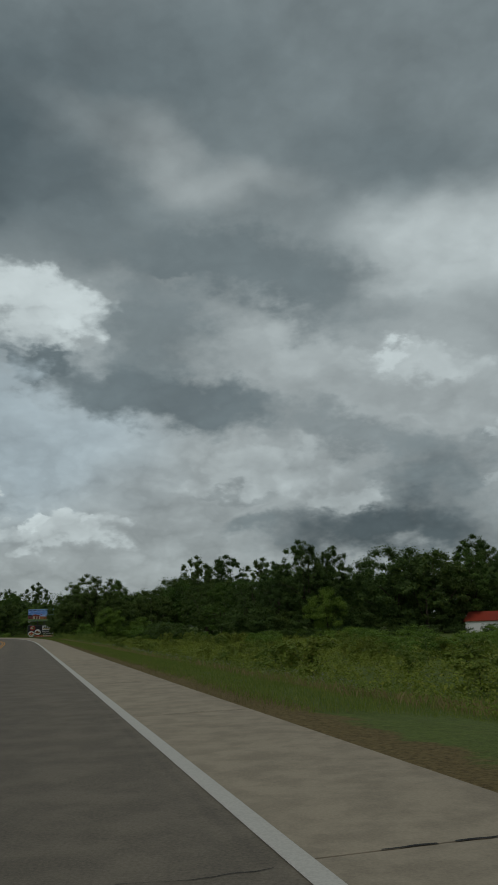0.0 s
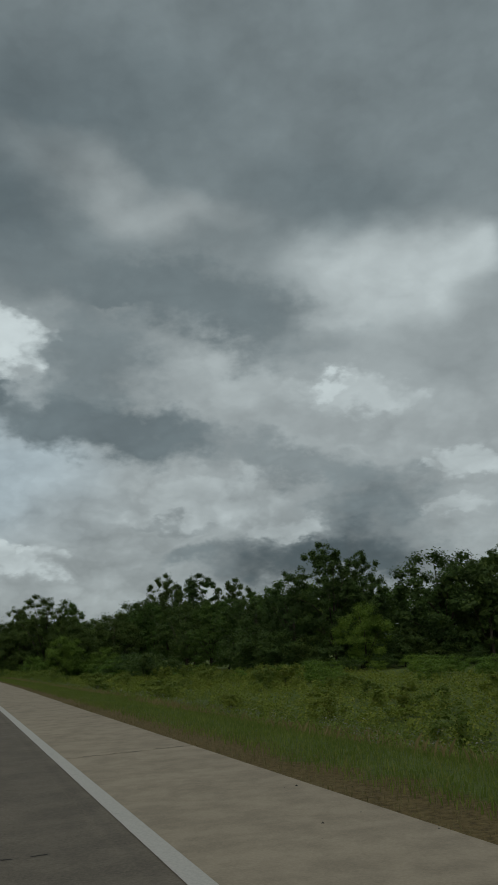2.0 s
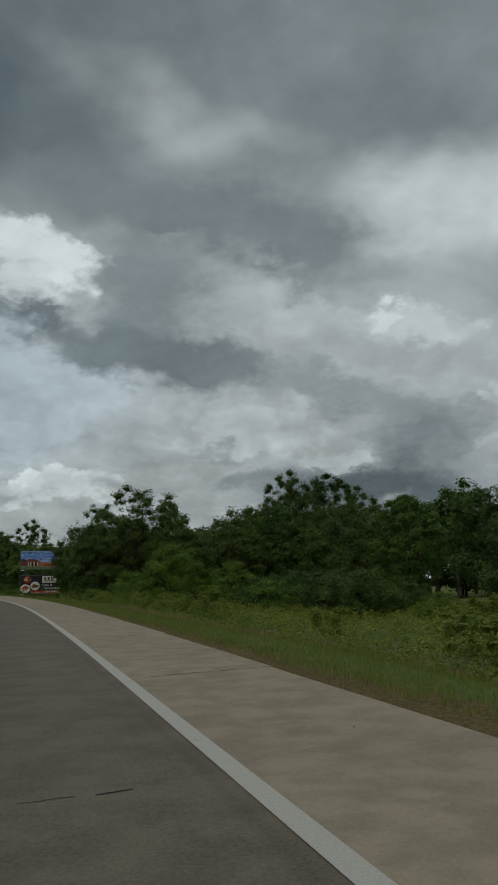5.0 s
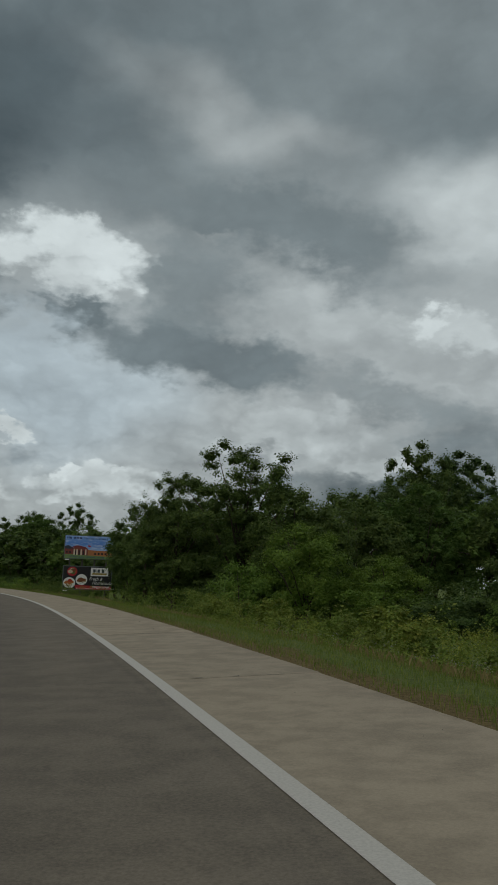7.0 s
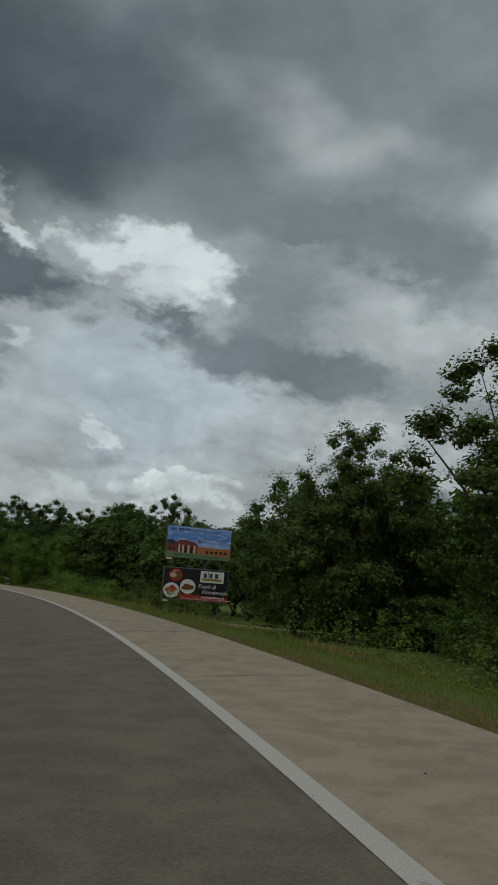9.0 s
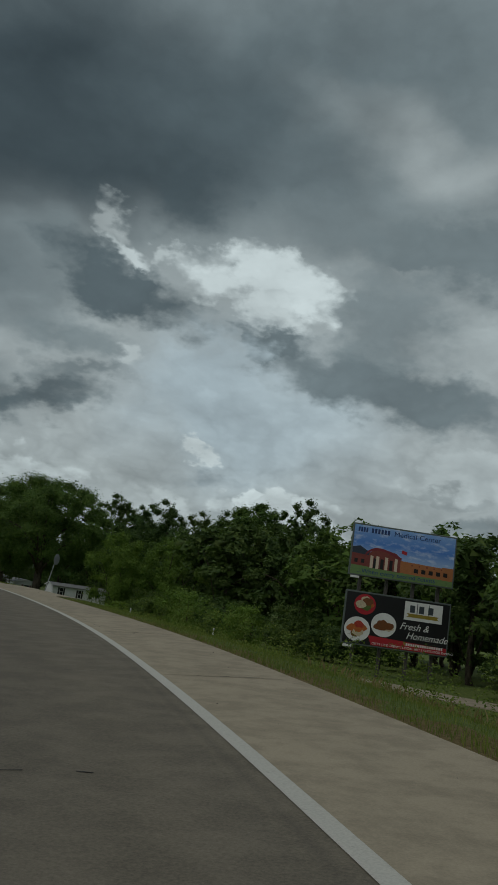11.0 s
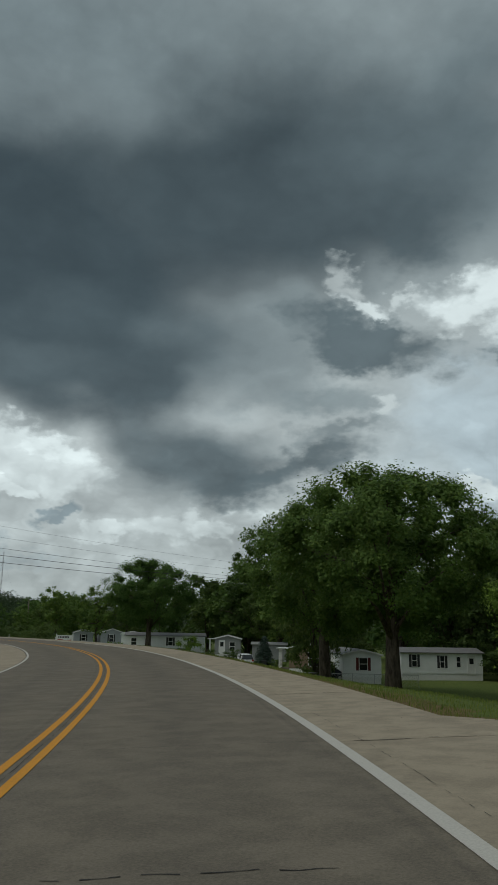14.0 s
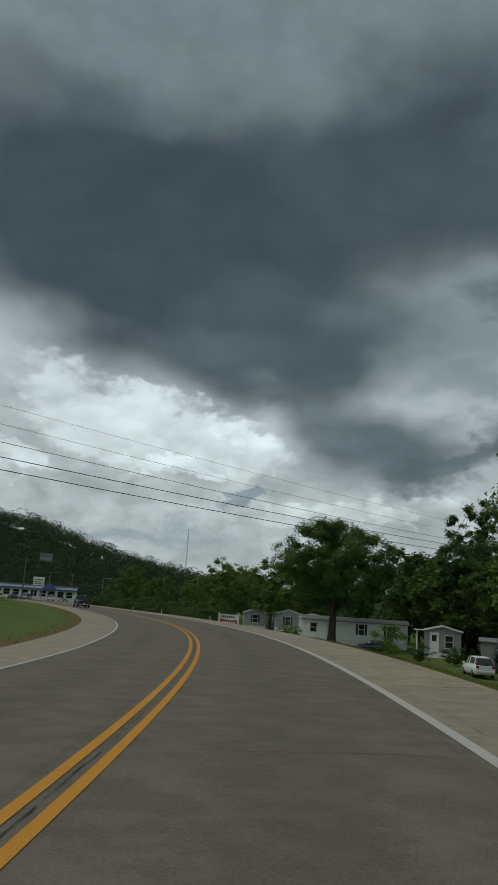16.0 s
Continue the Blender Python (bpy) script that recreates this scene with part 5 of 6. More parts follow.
AWAY = 28.6
# grey siding with the shade of the trees put into its colour
SIDING_SHADE = simple("shaded_grey_siding", (0.27, 0.28, 0.275), 0.7, vary=0.2, scale=1.5)
mobile_home(-135.0, 297.4, AWAY + 11, 14.0, 4.1, SIDING_WHITE, "white mobile home with dark red shutters, gable towards the road", front=((0.1, 1.45, 0.85, 1.25, SHUTTER_RED, False),), side=((3.0, 1.4, 0.8, 1.1, None, False),))
mobile_home(-135.7, 306.4, -43.0, 10.0, 4.2, SIDING_WHITE, "long white mobile home with dark windows under the trees", side=((1.6, 1.5, 0.55, 1.3, DARK, False), (5.0, 1.4, 0.5, 1.3, DARK, False), (7.0, 1.5, 0.45, 1.1, None, False), (8.6, 0.75, 0.85, 1.95, None, True)))
mobile_home(-144.6, 301.3, AWAY, 13.0, 4.2, SIDING_TAN, "tan mobile home with a white porch and large window", front=((0.9, 1.0, 1.35, 1.75, None, False),), porch=1.3)
mobile_home(-193.3, 319.7, -47.0, 13.5, 4.3, SIDING_WHITE, "long white mobile home with its side to the highway", side=((1.4, 1.5, 0.8, 1.1, None, False), (3.6, 0.75, 0.9, 2.0, None, True), (7.6, 1.5, 0.7, 1.25, DARK, False), (11.2, 1.5, 0.7, 1.25, DARK, False)), peak=0.45)
# roof, trim and skirting take the same shade-darkened grey as the wall
mobile_home(-164.6, 317.6, -56.0, 5.0, 4.0, SIDING_SHADE, "grey mobile home coloured darker for the shade of overhanging trees", tall=2.3, skirt=SIDING_SHADE, trim=SIDING_SHADE, roof=SIDING_SHADE, peak=0.3)
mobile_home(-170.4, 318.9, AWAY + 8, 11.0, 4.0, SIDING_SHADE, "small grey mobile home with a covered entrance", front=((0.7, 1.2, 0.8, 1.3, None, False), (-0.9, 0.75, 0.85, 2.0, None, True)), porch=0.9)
mobile_home(-224.5, 346.5, AWAY + 22, 13.0, 5.0, SIDING_GREY, "grey house with a white-trimmed gable and dark shutters", front=((-0.2, 1.1, 0.9, 1.5, DARK, False),), peak=0.8)
mobile_home(-231.0, 344.0, AWAY + 22, 11.0, 4.2, SIDING_GREY, "grey mobile home with a small shuttered window", front=((0.0, 1.3, 0.9, 1.3, DARK, False),), peak=0.7)
mobile_home(-207.5, 335.5, AWAY + 14, 11.0, 4.2, SIDING_WHITE, "white mobile home half hidden behind an oak", front=((0.6, 1.4, 1.0, 1.1, DARK, False),), peak=0.5)


def red_roof_house():
    x, y = 40.0, 135.5
    mobile_home(x, y, 62.0, 9.0, 7.0, SIDING_WHITE, "small pale house with a red metal roof behind the meadow", front=((-1.5, 1.2, 1.0, 1.2, None, False), (1.6, 1.2, 1.0, 1.2, None, False)), roof=ROOF_RED, peak=1.4, tall=2.7, z=gz(x, y) - 0.9)


red_roof_house()


# ---- vehicles ----
def lofted(name, sections, mat, parent, label="", smooth=True):
    """A closed skin over cross-sections: (y, [(x, z), ...]) mirrored in x."""
    verts, faces = [], []
    n = None
    for y, half in sections:
        ring = [(x, y, z) for x, z in half] + [(-x, y, z) for x, z in half[::-1]]
        n = len(ring)
        verts += ring
    for i in range(len(sections) - 1):
        for k in range(n):
            a, b = i * n + k, i * n + (k + 1) % n
            faces.append((a, b, b + n, a + n))
    faces.append(tuple(range(n))[::-1])
    faces.append(tuple((len(sections) - 1) * n + k for k in range(n)))
    ob = link_mesh(name, verts, faces, mat, parent, label)
    for p in ob.data.polygons:
        p.use_smooth = smooth and len(p.vertices) == 4
    return ob


def wheel(parent, x, y, r, tyre, rim):
    hub = thing("wheel", (0, 0, 0))
    hub.parent = parent
    hub.matrix_local = Matrix.Translation((x, y, r))
    bm = bmesh.new()
    bmesh.ops.create_cone(bm, cap_ends=True, segments=22, radius1=r, radius2=r, depth=0.22)
    bmesh.ops.rotate(bm, verts=bm.verts, matrix=Matrix.Rotation(radians(90), 3, "Y"))
    bmesh.ops.bevel(bm, geom=[e for e in bm.edges if len(e.link_faces) == 2 and any(len(q.verts) > 4 for q in e.link_faces)], offset=0.04, segments=2, affect="EDGES")
    part("tyre", bm, tyre, hub)
    bm = bmesh.new()
    bmesh.ops.create_cone(bm, cap_ends=True, segments=16, radius1=r * 0.62, radius2=r * 0.55, depth=0.235)
    bmesh.ops.rotate(bm, verts=bm.verts, matrix=Matrix.Rotation(radians(90), 3, "Y"))
    part("rim", bm, rim, hub)


TYRE = simple("tyre_rubber", (0.018, 0.018, 0.018), 0.85)
RIM = simple("wheel_rim", (0.34, 0.34, 0.35), 0.35, 0.8)
LAMP_RED = simple("tail_lamp_red", (0.32, 0.012, 0.012), 0.25)
LAMP_CLEAR = simple("head_lamp_clear", (0.55, 0.56, 0.58), 0.15)
CHROME = simple("bumper_chrome", (0.62, 0.62, 0.62), 0.2, 0.9)


def car(kind, x, y, turn, paint, label, z=None):
    """A car with its front at local +y."""
    ob = thing("car", (x, y, gz(x, y) if z is None else z), turn, label, "car")
    L, W, H, hood, boot = {"suv": (4.25, 0.89, 1.65, 0.98, 1.05), "sedan": (4.7, 0.90, 1.42, 0.92, 0.98), "pickup": (5.6, 0.98, 1.85, 1.12, 1.10)}[kind]
    b = L / 2
    low = lambda f: [(W * f * 0.90, 0.24), (W * f, 0.42), (W * f, 0.70), (W * f * 0.95, hood * 0.92)]
    rear_top = boot
    lofted("body", [(-b, [(W * .80, 0.34), (W * .88, 0.45), (W * .88, 0.70), (W * .82, rear_top * 0.9)]), (-b + 0.25, [*low(0.98)[:3], (W * .92, rear_top)]), (-b * 0.4, [*low(1.0)[:3], (W * .96, rear_top)]),
                    (b * 0.25, [*low(1.0)[:3], (W * .96, hood)]), (b - 0.7, [*low(0.98)[:3], (W * .90, hood * 0.96)]), (b - 0.1, [(W * .84, 0.30), (W * .90, 0.42), (W * .90, 0.62), (W * .80, hood * 0.78)]), (b, [(W * .70, 0.34), (W * .78, 0.44), (W * .78, 0.58), (W * .68, hood * 0.66)])], paint, ob)
    if kind == "suv":
        roof = [(-b + 0.08, 0.80, boot), (-b + 0.45, 0.72, H * 0.95), (-0.2, 0.70, H), (0.45, 0.68, H * 0.97), (1.15, 0.74, hood)]
    elif kind == "sedan":
        roof = [(-b + 0.75, 0.78, boot), (-b + 1.35, 0.66, H * 0.96), (-0.1, 0.65, H), (0.35, 0.64, H * 0.97), (1.15, 0.74, hood)]
    else:
        roof = [(-0.55, 0.84, boot), (-0.45, 0.76, H * 0.96), (0.1, 0.74, H), (0.75, 0.72, H * 0.96), (1.35, 0.80, hood)]
    lofted("windows", [(yy, [(W * f * 1.12, min(boot, hood) - 0.04), (W * f * 1.06, (zz + hood) / 2), (W * f, zz - 0.05), (W * f * 0.8, zz - 0.03)]) for yy, f, zz in roof], GLASS, ob, "dark car windows")
    inner = roof[1:-1]
    lofted("roof", [(yy, [(W * f * 1.0, zz - 0.07), (W * f * 1.0, zz - 0.02), (W * f * 0.85, zz + 0.01), (W * f * 0.5, zz + 0.02)]) for yy, f, zz in inner], paint, ob)
    for side in (-1, 1):
        for yy, f, zz in roof[1:-1]:
            v, fs = tube_data([(side * W * 0.93, yy * 1.05, hood - 0.05), (side * W * f * 1.0, yy, zz - 0.03)], [0.045, 0.035], 6)
            link_mesh("pillar", v, fs, paint, ob)
        box("mirror", (side * (W + 0.10) - 0.08, side * (W + 0.10) + 0.08, 0.70, 0.85, hood, hood + 0.14), paint, ob, bevel=0.03)
        box("tail_lamp", (side * W * 0.72 - 0.12, side * W * 0.72 + 0.12, -b - 0.02, -b + 0.12, boot * 0.72, boot * 0.92), LAMP_RED, ob, "red tail lamp", 0.02)
        box("head_lamp", (side * W * 0.66 - 0.16, side * W * 0.66 + 0.16, b - 0.16, b - 0.02, hood * 0.60, hood * 0.74), LAMP_CLEAR, ob, "clear head lamp", 0.02)
        for yy in (-b * 0.62, b * 0.62):
            wheel(ob, side * (W - 0.11), yy, 0.40 if kind == "pickup" else 0.33, TYRE, RIM)
    box("bumper", (-W * 0.85, W * 0.85, -b - 0.06, -b + 0.05, 0.40, 0.58), CHROME if kind == "pickup" else paint, ob, bevel=0.03)
    box("plate_bar", (-0.16, 0.16, -b - 0.075, -b - 0.06, 0.60, 0.72), TRIM_WHITE, ob, bevel=0.004)
    if kind == "pickup":
        box("bed_floor", (-W * 0.8, W * 0.8, -b + 0.2, -0.7, 0.95, 1.14), DARK, ob)
        for side in (-1, 1):
            box("bed_side", (side * W * 0.88 - 0.05, side * W * 0.88 + 0.05, -b + 0.08, -0.6, 0.9, 1.26), paint, ob)
    return ob


PAINT_WHITE = simple("white_car_paint", (0.72, 0.73, 0.74), 0.25, vary=0.05)
PAINT_DARK = simple("dark_car_paint", (0.025, 0.03, 0.038), 0.2, vary=0.1)
PAINT_SILVER = simple("silver_car_paint", (0.34, 0.35, 0.36), 0.25, 0.4)
car("suv", -154.9, 302.6, 50.0, PAINT_WHITE, "white compact hatchback parked by the homes, rear to the road")
car("sedan", -139.2, 297.0, 118.0, PAINT_DARK, "dark sedan parked in front of the tan home")
car("sedan", -176.5, 314.5, 128.0, PAINT_DARK, "dark sedan parked in front of the long white home")
px, py, pz = on_road(384, -5.6, 0.0)
car("pickup", px, py, 69.0, PAINT_DARK, "dark pickup truck ahead in the same lane", pz)


# ---- road furniture, poles, wires ----
def stop_sign():
    x, y = -92.4, 229.1
    z = gz(x, y)
    ob = thing("stop_sign", (x, y, z), 0.0, "octagonal stop sign on a leaning post, seen from its back edge", "stop sign")
    lean = Vector((0.42, 0.20, 2.75 - z))
    v, f = tube_data([(0, 0, -0.3), lean], [0.035, 0.035], 6)
    link_mesh("post", v, f, METAL, ob)
    bm = bmesh.new()
    bmesh.ops.create_cone(bm, cap_ends=True, segments=8, radius1=0.41, radius2=0.41, depth=0.012)
    bmesh.ops.rotate(bm, verts=bm.verts, matrix=Matrix.Rotation(radians(22.5), 3, "Z"))
    bmesh.ops.transform(bm, verts=bm.verts, matrix=Matrix.Translation(lean + Vector((0.02, 0, -0.30))) @ Matrix.Rotation(radians(-1), 4, "Z") @ Matrix.Rotation(radians(90), 4, "Y"))
    part("plate", bm, METAL, ob, "bare grey back of an octagonal plate")


stop_sign()


def marker_post(s, d, h):
    x, y = (float(q) for q in road_xy(s, d))
    ob = thing("marker_post", (x, y, gz(x, y)), 20.0, "thin white marker post in the verge grass", "marker post", "marker posts")
    box("post", (-0.05, 0.05, -0.012, 0.012, -0.2, h), TRIM_WHITE, ob, bevel=0.006)
    box("reflector", (-0.035, 0.035, -0.02, -0.012, h - 0.22, h - 0.08), METAL, ob, bevel=0.004)


for s, d, h in ((217.0, 13.5, 1.1), (233.0, 13.0, 1.1), (345.0, 5.0, 1.0), (372.0, 4.5, 1.0), (395.0, 4.5, 1.0)):
    marker_post(s, d, h)


def road_sign_back():
    x, y = -140.0, 249.0
    ob = thing("road_sign", (x, y, gz(x, y)), 52.6, "grey back of a rectangular road sign on a thin post", "road sign")
    z = 1.55 - gz(x, y)
    box("post", (-0.03, 0.03, -0.03, 0.03, -0.3, z + 0.5), METAL, ob, bevel=0.006)
    box("plate", (-0.6, 0.6, -0.045, -0.03, z - 0.45, z + 0.5), METAL, ob, "bare metal sign back", 0.006)


road_sign_back()


def banner_sign():
    x, y = -209.0, 319.6
    ob = thing("yard_sign", (x, y, gz(x, y)), 48.0, "white-framed advertising sign with red printing beside the road", "sign")
    z0 = 0.45 - 1.75 - gz(x, y)
    for px in (-1.45, 1.45):
        box("post", (px - 0.08, px + 0.08, -0.08, 0.08, -0.3, z0 + 2.0), TRIM_WHITE, ob, bevel=0.01)
    p = box("panel", (-1.36, 1.36, -0.03, 0.03, z0 + 0.25, z0 + 1.75), TRIM_WHITE, ob, bevel=0.01)
    red = simple("sign_red", (0.36, 0.05, 0.05), 0.5)
    dark = simple("sign_dark", (0.06, 0.05, 0.06), 0.5)
    flat_poly("printed_field", [(-1.25, z0 + 0.35), (1.25, z0 + 0.35), (1.25, z0 + 1.0), (0.2, z0 + 0.9), (-1.25, z0 + 1.15)], -0.036, red, p)
    bars(p, -1.15, 0.9, z0 + 1.25, z0 + 1.58, -0.038, dark, 7)
    bars(p, -0.9, 1.1, z0 + 0.5, z0 + 0.72, -0.040, TRIM_WHITE, 9)


banner_sign()


def utility_pole(x, y, top, arm=True, turn=40.0, lamp=False, base=None):
    z = gz(x, y) if base is None else base
    ob = thing("utility_pole", (x, y, z), turn, "weathered wooden utility pole", "utility pole", "utility poles")
    h = top - z
    tube("pole", [(0, 0, -0.5), (0, 0, h * .5), (0, 0, h)], [0.16, 0.14, 0.10], POLE_WOOD, ob)
    if arm:
        box("crossarm", (-1.2, 1.2, -0.06, 0.06, h - 0.7, h - 0.56), POLE_WOOD, ob)
        for ax in (-1.1, -0.5, 0.5, 1.1):
            tube("insulator", [(ax, 0, h - 0.56), (ax, 0, h - 0.38)], [0.04, 0.05], METAL, ob, sides=8)
    if lamp:
        tube("lamp_arm", [(0, 0, h - 0.3), (0.8, 0, h), (2.0, 0, h + 0.1)], [0.04, 0.04, 0.035], METAL, ob, sides=8)
        box("lamp_head", (1.9, 2.6, -0.12, 0.12, h + 0.04, h + 0.18), METAL, ob, bevel=0.04)
    return ob


utility_pole(-132.0, 284.0, 7.5, arm=False)
utility_pole(-148.0, 224.0, 12.2, turn=10)
utility_pole(-165.0, 334.0, 12.5, turn=10)
for dx, top, arm, lamp in ((64.9, 10.5, True, False), (61.7, 10.0, True, False), (63.2, 8.0, False, True), (59.6, 7.6, False, True), (57.0, 9.0, True, False), (53.1, 9.5, False, False)):
    r = {64.9: 215, 61.7: 300, 63.2: 240, 59.6: 250, 57.0: 260, 53.1: 200}[dx]
    a = radians(dx)
    utility_pole(-114.6 - r * math.sin(a), 242.5 + r * math.cos(a), top, arm, dx, lamp)


def wire(name, a, b, sag, r, words_):
    pts = []
    for k in range(17):
        t = k / 16
        p = Vector(a).lerp(Vector(b), t)
        p.z -= sag * 4 * t * (1 - t)
        pts.append(p)
    tagged(tube(name, pts, r, DARK, sides=5), words_, "wire", "overhead wires")


for k, (dx, za, zb, r) in enumerate(((-1.1, 11.6, 11.9, 0.008), (0.0, 10.3, 10.8, 0.009), (1.1, 9.1, 9.8, 0.014), (0.1, 8.4, 9.6, 0.022), (0.3, 7.7, 9.0, 0.022))):
    wire("overhead_wire", (-148.0 + dx, 224.0, za), (-165.0 + dx, 334.0, zb), 0.9, r, "dark overhead utility wire strung across the highway")


def radio_mast():
    r, a = 900.0, radians(54.0)
    x, y = -114.6 - r * math.sin(a), 242.5 + r * math.cos(a)
    ob = thing("radio_mast", (x, y, -4.0), 0.0, "thin lattice radio mast held by guy wires on the hill", "radio mast")
    steel = simple("mast_steel", (0.30, 0.30, 0.31), 0.6, 0.4)
    h = 88.0
    legs = [(0.9 * math.cos(q), 0.9 * math.sin(q)) for q in (0.3, 2.4, 4.5)]
    for lx, ly in legs:
        tube("leg", [(lx, ly, 0), (lx * .5, ly * .5, h)], [0.16, 0.10], steel, ob, sides=5)
    pieces = []
    for k in range(44):
        z = k * 2.0
        i = k % 3
        a0, a1 = legs[i], legs[(i + 1) % 3]
        s0, s1 = 1 - 0.5 * z / h, 1 - 0.5 * (z + 2) / h
        pieces.append(tube_data([(a0[0] * s0, a0[1] * s0, z), (a1[0] * s1, a1[1] * s1, z + 2)], [0.07, 0.07], 4))
    v, f = joined(pieces)
    link_mesh("bracing", v, f, steel, ob)
    for q in (0.9, 3.0, 5.1):
        tube("guy_wire", [(30 * math.cos(q), 30 * math.sin(q), 0), (0, 0, h * 0.92)], [0.05, 0.05], steel, ob, sides=4)


radio_mast()


def chain_fence():
    ob = thing("chain_link_fence", (-131.5, 293.5, gz(-131.5, 293.5)), 28.0, "low chain-link fence with grey posts in front of the homes", "fence")
    for k in range(6):
        tube("post", [(k * 2.2 - 6.6, 0, -0.3), (k * 2.2 - 6.6, 0, 1.25)], 0.03, METAL, ob, sides=8)
    tube("top_rail", [(-6.6, 0, 1.22), (4.4, 0, 1.22)], 0.02, METAL, ob, sides=8)
    pieces = []
    for k in range(75):
        x = -6.6 + k * 0.147
        pieces.append(tube_data([(x, 0, 0.05), (min(x + 0.6, 4.4), 0, 1.2)], [0.004, 0.004], 3))
        pieces.append(tube_data([(x, 0, 1.2), (min(x + 0.6, 4.4), 0, 0.05)], [0.004, 0.004], 3))
    v, f = joined(pieces)
    link_mesh("mesh", v, f, METAL, ob)


chain_fence()
bin_x, bin_y = -151.6, 302.4
bin_thing = thing("trash_bin", (bin_x, bin_y, gz(bin_x, bin_y)), 30.0, "dark wheeled rubbish bin standing on the grass", "rubbish bin")
bm = bmesh.new()
box_into(bm, -0.3, 0.3, -0.33, 0.33, 0.05, 1.0)
for v in bm.verts:
    if v.co.z < 0.5:
        v.co.x *= 0.78
        v.co.y *= 0.78
part("body", bm, DARK, bin_thing)
box("lid", (-0.34, 0.34, -0.38, 0.36, 1.0, 1.09), DARK, bin_thing, bevel=0.03)
for q in (-0.25, 0.25):
    tube("wheel", [(q - 0.03, 0.3, 0.12), (q + 0.03, 0.3, 0.12)], 0.12, TYRE, bin_thing, sides=14)


# ---- far buildings, hills ----
def far_store():
    r, a = 262.0, radians(65.0)
    x, y = -114.6 - r * math.sin(a), 242.5 + r * math.cos(a)
    ob = thing("store_building", (x, y, gz(x, y) + 0.3), 62.0, "long low white commercial building with a blue canopy", "store")
    blue = simple("blue_canopy", (0.05, 0.12, 0.42), 0.5)
    box("wall", (-22, 17, 0, 14, -0.5, 3.9), SIDING_WHITE, ob)
    box("roof", (-22.4, 17.4, -0.4, 14.4, 3.9, 4.3), ROOF_GREY, ob)
    box("awning", (-22, 17, -1.6, 0, 2.9, 3.2), SIDING_GREY, ob)
    box("awning_stripe", (-22, 17, -1.66, -1.6, 2.85, 3.25), blue, ob)
    for k in range(14):
        window_unit(ob, -20.4 + k * 2.7, 0.0, 0.8, 1.8, 1.7, (0, -1))
    bm = bmesh.new()
    a_ = [bm.verts.new(q) for q in ((6, -3, 3.0), (11, -3, 3.0), (8.5, -3, 5.0), (6, 0, 3.0), (11, 0, 3.0), (8.5, 0, 5.0))]
    for q in ((0, 1, 2), (3, 5, 4), (0, 2, 5, 3), (1, 4, 5, 2), (0, 3, 4, 1)):
        bm.faces.new([a_[k] for k in q])
    part("porch_gable", bm, blue, ob, "blue gabled entrance canopy")
    for q in (6.2, 10.8):
        box("porch_post", (q - 0.12, q + 0.12, -2.9, -2.66, -0.4, 3.0), TRIM_WHITE, ob, bevel=0.01)


far_store()


def pylon_sign():
    r, a = 235.0, radians(63.9)
    x, y = -114.6 - r * math.sin(a), 242.5 + r * math.cos(a)
    ob = thing("pylon_sign", (x, y, gz(x, y)), 63.0, "white two-panel roadside business sign on posts", "sign")
    for q in (-1.0, 1.0):
        box("post", (q - 0.1, q + 0.1, -0.1, 0.1, -0.3, 6.4), METAL, ob, bevel=0.01)
    for z0, z1 in ((4.1, 5.0), (5.15, 6.4)):
        p = box("panel", (-1.5, 1.5, -0.25, 0.25, z0, z1), TRIM_WHITE, ob, bevel=0.03)
        bars(p, -1.1, 1.1, z0 + 0.3, z0 + 0.6, -0.256, DARK, 6)


pylon_sign()
for k, (deg, r, paint, kind) in enumerate(((66.3, 236, PAINT_WHITE, "suv"), (65.5, 238, PAINT_DARK, "sedan"), (64.7, 236, PAINT_SILVER, "suv"), (63.0, 238, PAINT_WHITE, "sedan"), (62.2, 236, PAINT_SILVER, "sedan"))):
    a = radians(deg)
    car(kind, -114.6 - r * math.sin(a), 242.5 + r * math.cos(a), 60.0 + 20 * (k % 3), paint, ("white", "dark", "silver", "white", "silver")[k] + " car parked in front of the low store")


def far_board():
    r, a = 420.0, radians(63.6)
    x, y = -114.6 - r * math.sin(a), 242.5 + r * math.cos(a)
    ob = thing("far_billboard", (x, y, 12.0), 63.0, "dark billboard on two posts against the wooded hill", "billboard")
    for q in (-3.0, 3.0):
        box("post", (q - 0.2, q + 0.2, -0.2, 0.2, -16.0, 9.0), POLE_WOOD, ob)
    box("panel", (-3.2, 3.2, -0.3, 0.0, 6.0, 10.2), ROOF_GREY, ob)
    bars(ob, -2.4, 2.4, 7.0, 7.9, -0.31, SIDING_GREY, 5)


far_board()


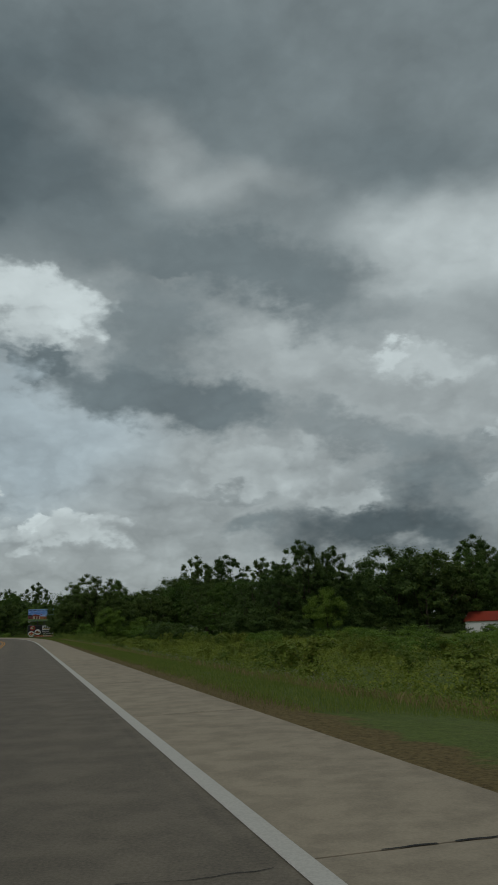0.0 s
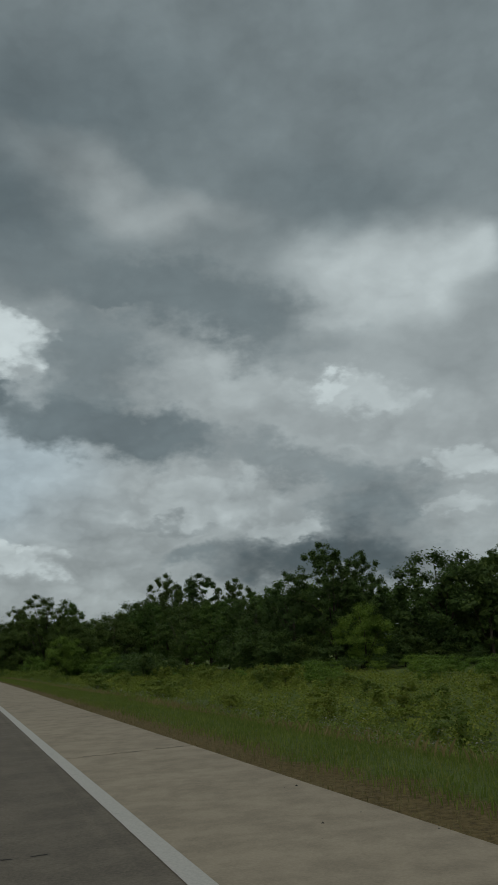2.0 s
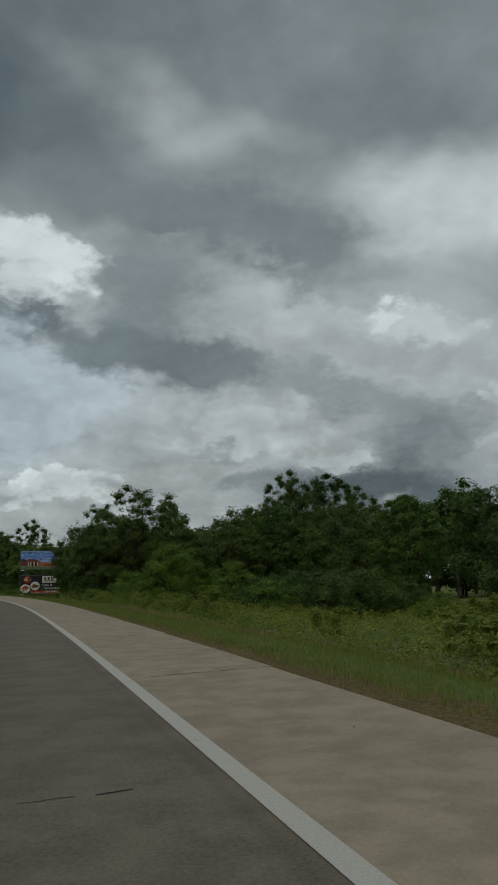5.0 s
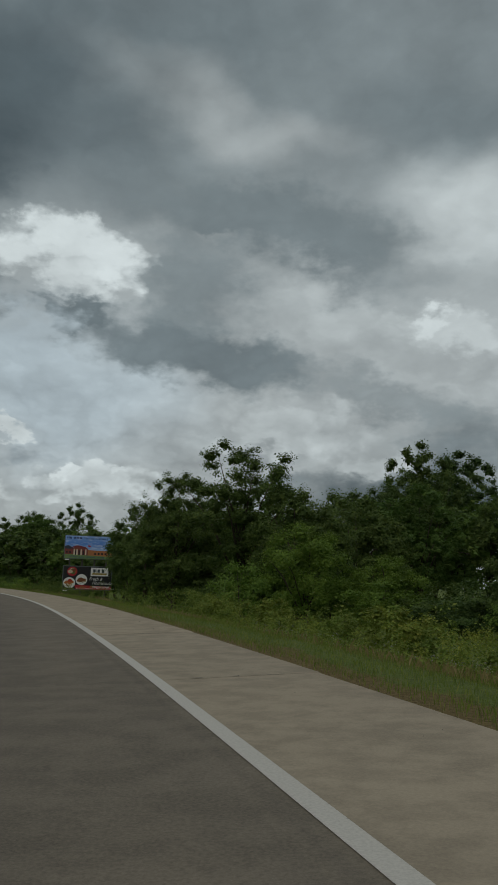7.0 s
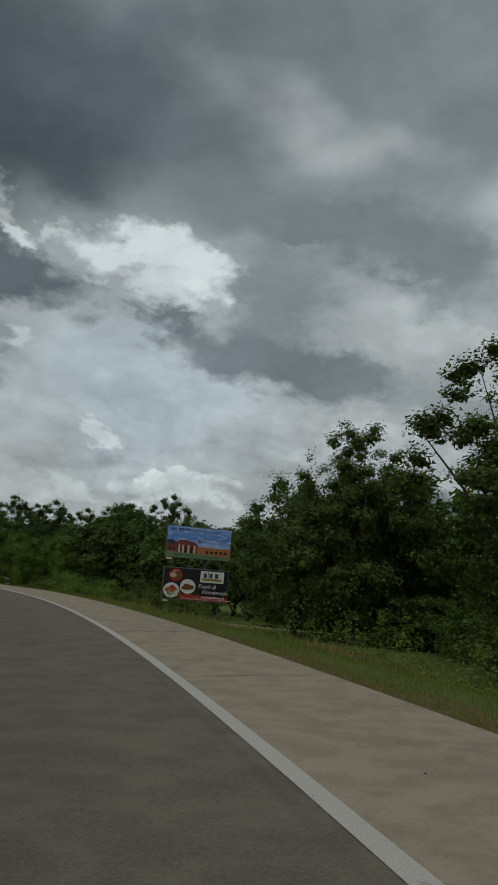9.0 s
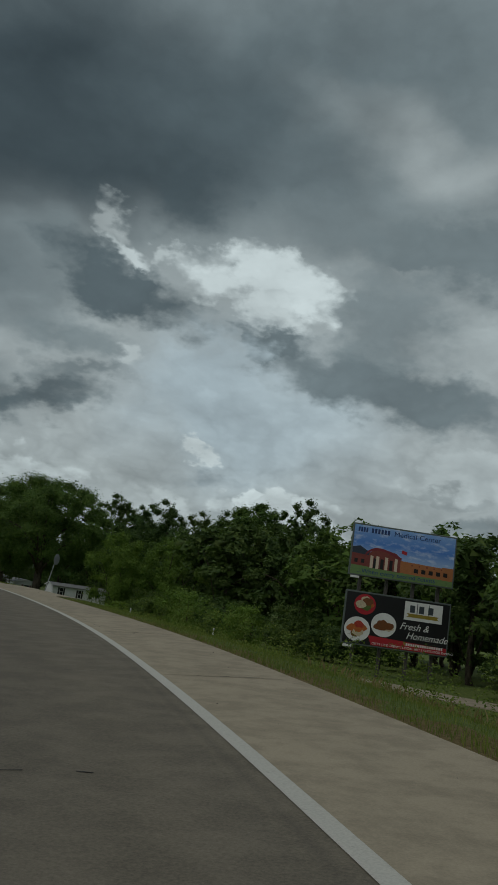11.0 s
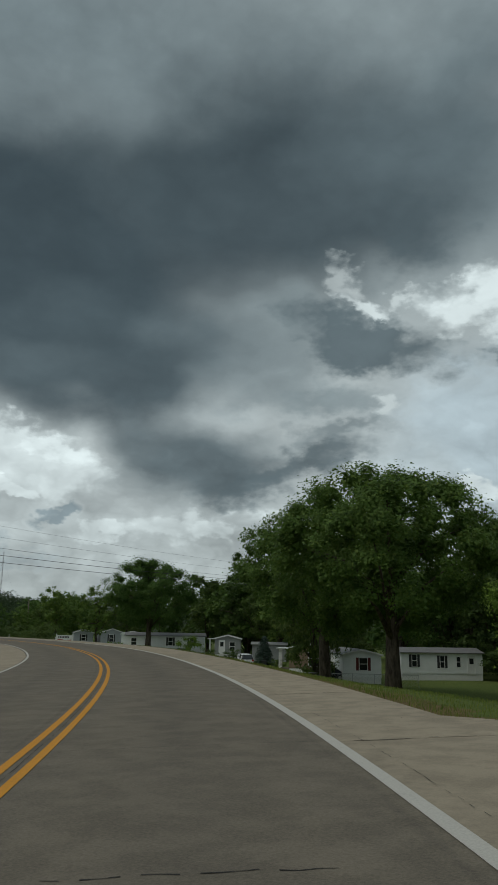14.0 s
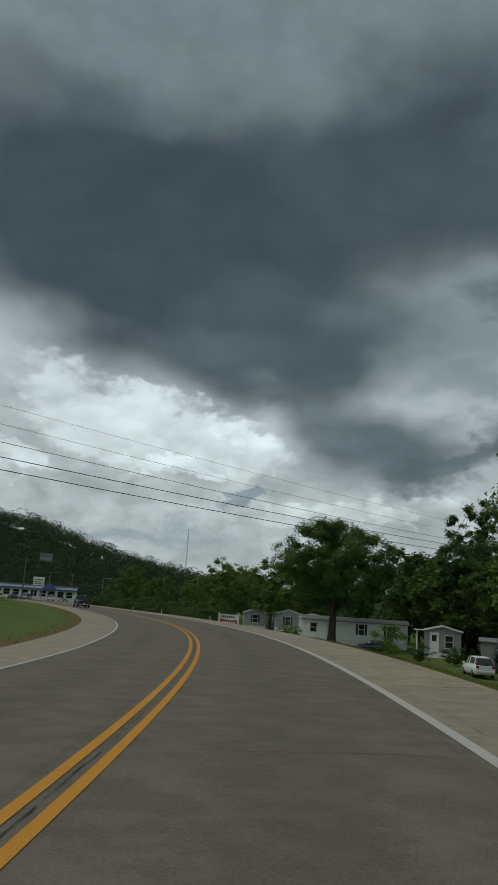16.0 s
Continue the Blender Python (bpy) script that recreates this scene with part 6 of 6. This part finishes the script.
def wooded_hill(name, az0, az1, near, far, crest, seed, leaves, size, words_, origin=(-114.6, 242.5)):
    """A hill in an arc round the bend, with its woods as many leaf clumps."""
    rng = np.random.default_rng(seed)

    def height(az, t):
        k = (az - az0) / (az1 - az0)
        shape = np.interp(k, np.linspace(0, 1, len(crest)), crest)
        return -4 + shape * np.sin(np.clip(t, 0, 1) * math.pi / 2) ** 1.2

    na, nt_ = 60, 14
    az, t = np.meshgrid(np.linspace(az0, az1, na), np.linspace(0, 1, nt_))
    r = near + (far - near) * t
    a = np.radians(az)
    verts = np.stack([origin[0] - r * np.sin(a), origin[1] + r * np.cos(a), height(az, t)], -1).reshape(-1, 3)
    idx = np.arange(na * nt_).reshape(nt_, na)
    faces = np.stack([idx[:-1, :-1], idx[:-1, 1:], idx[1:, 1:], idx[1:, :-1]], -1).reshape(-1, 4)
    ob = fast_mesh(name, verts, faces, FOREST_FLOOR)
    tagged(ob, words_, "hill", kind="structure")
    n = leaves // 80
    ca, ct = rng.uniform(az0, az1, n), rng.uniform(0.0, 1.0, n)
    cr = near + (far - near) * ct
    rad = size * rng.uniform(1.2, 3.6, n)
    centre = np.stack([origin[0] - cr * np.sin(np.radians(ca)), origin[1] + cr * np.cos(np.radians(ca)), height(ca, ct) + rad * rng.uniform(0.5, 1.6, n)], 1)
    who = np.repeat(np.arange(n), 80)
    u = rng.normal(0, 1, (n * 80, 3))
    u[:, 2] = np.abs(u[:, 2])
    u /= np.linalg.norm(u, axis=1)[:, None]
    v, f = leaf_tris(centre[who] + u * rad[who][:, None], u, size * 0.34, rng)
    woods = fast_mesh("hill_woods", v, f, LEAF_HILL)
    tagged(woods, "unbroken summer woods over the far hill", "woods", kind="stuff")


wooded_hill("hill_near", 50.0, 82.0, 360.0, 620.0, (12, 20, 32, 47, 56, 60, 60, 58), 61, 230000, 1.7, "wooded hill rising behind the far stores")
wooded_hill("hill_far", -15.0, 62.0, 1300.0, 1900.0, (70, 74, 80, 70, 66, 60, 62, 58, 52, 40), 62, 60000, 4.5, "far low wooded ridge on the horizon")
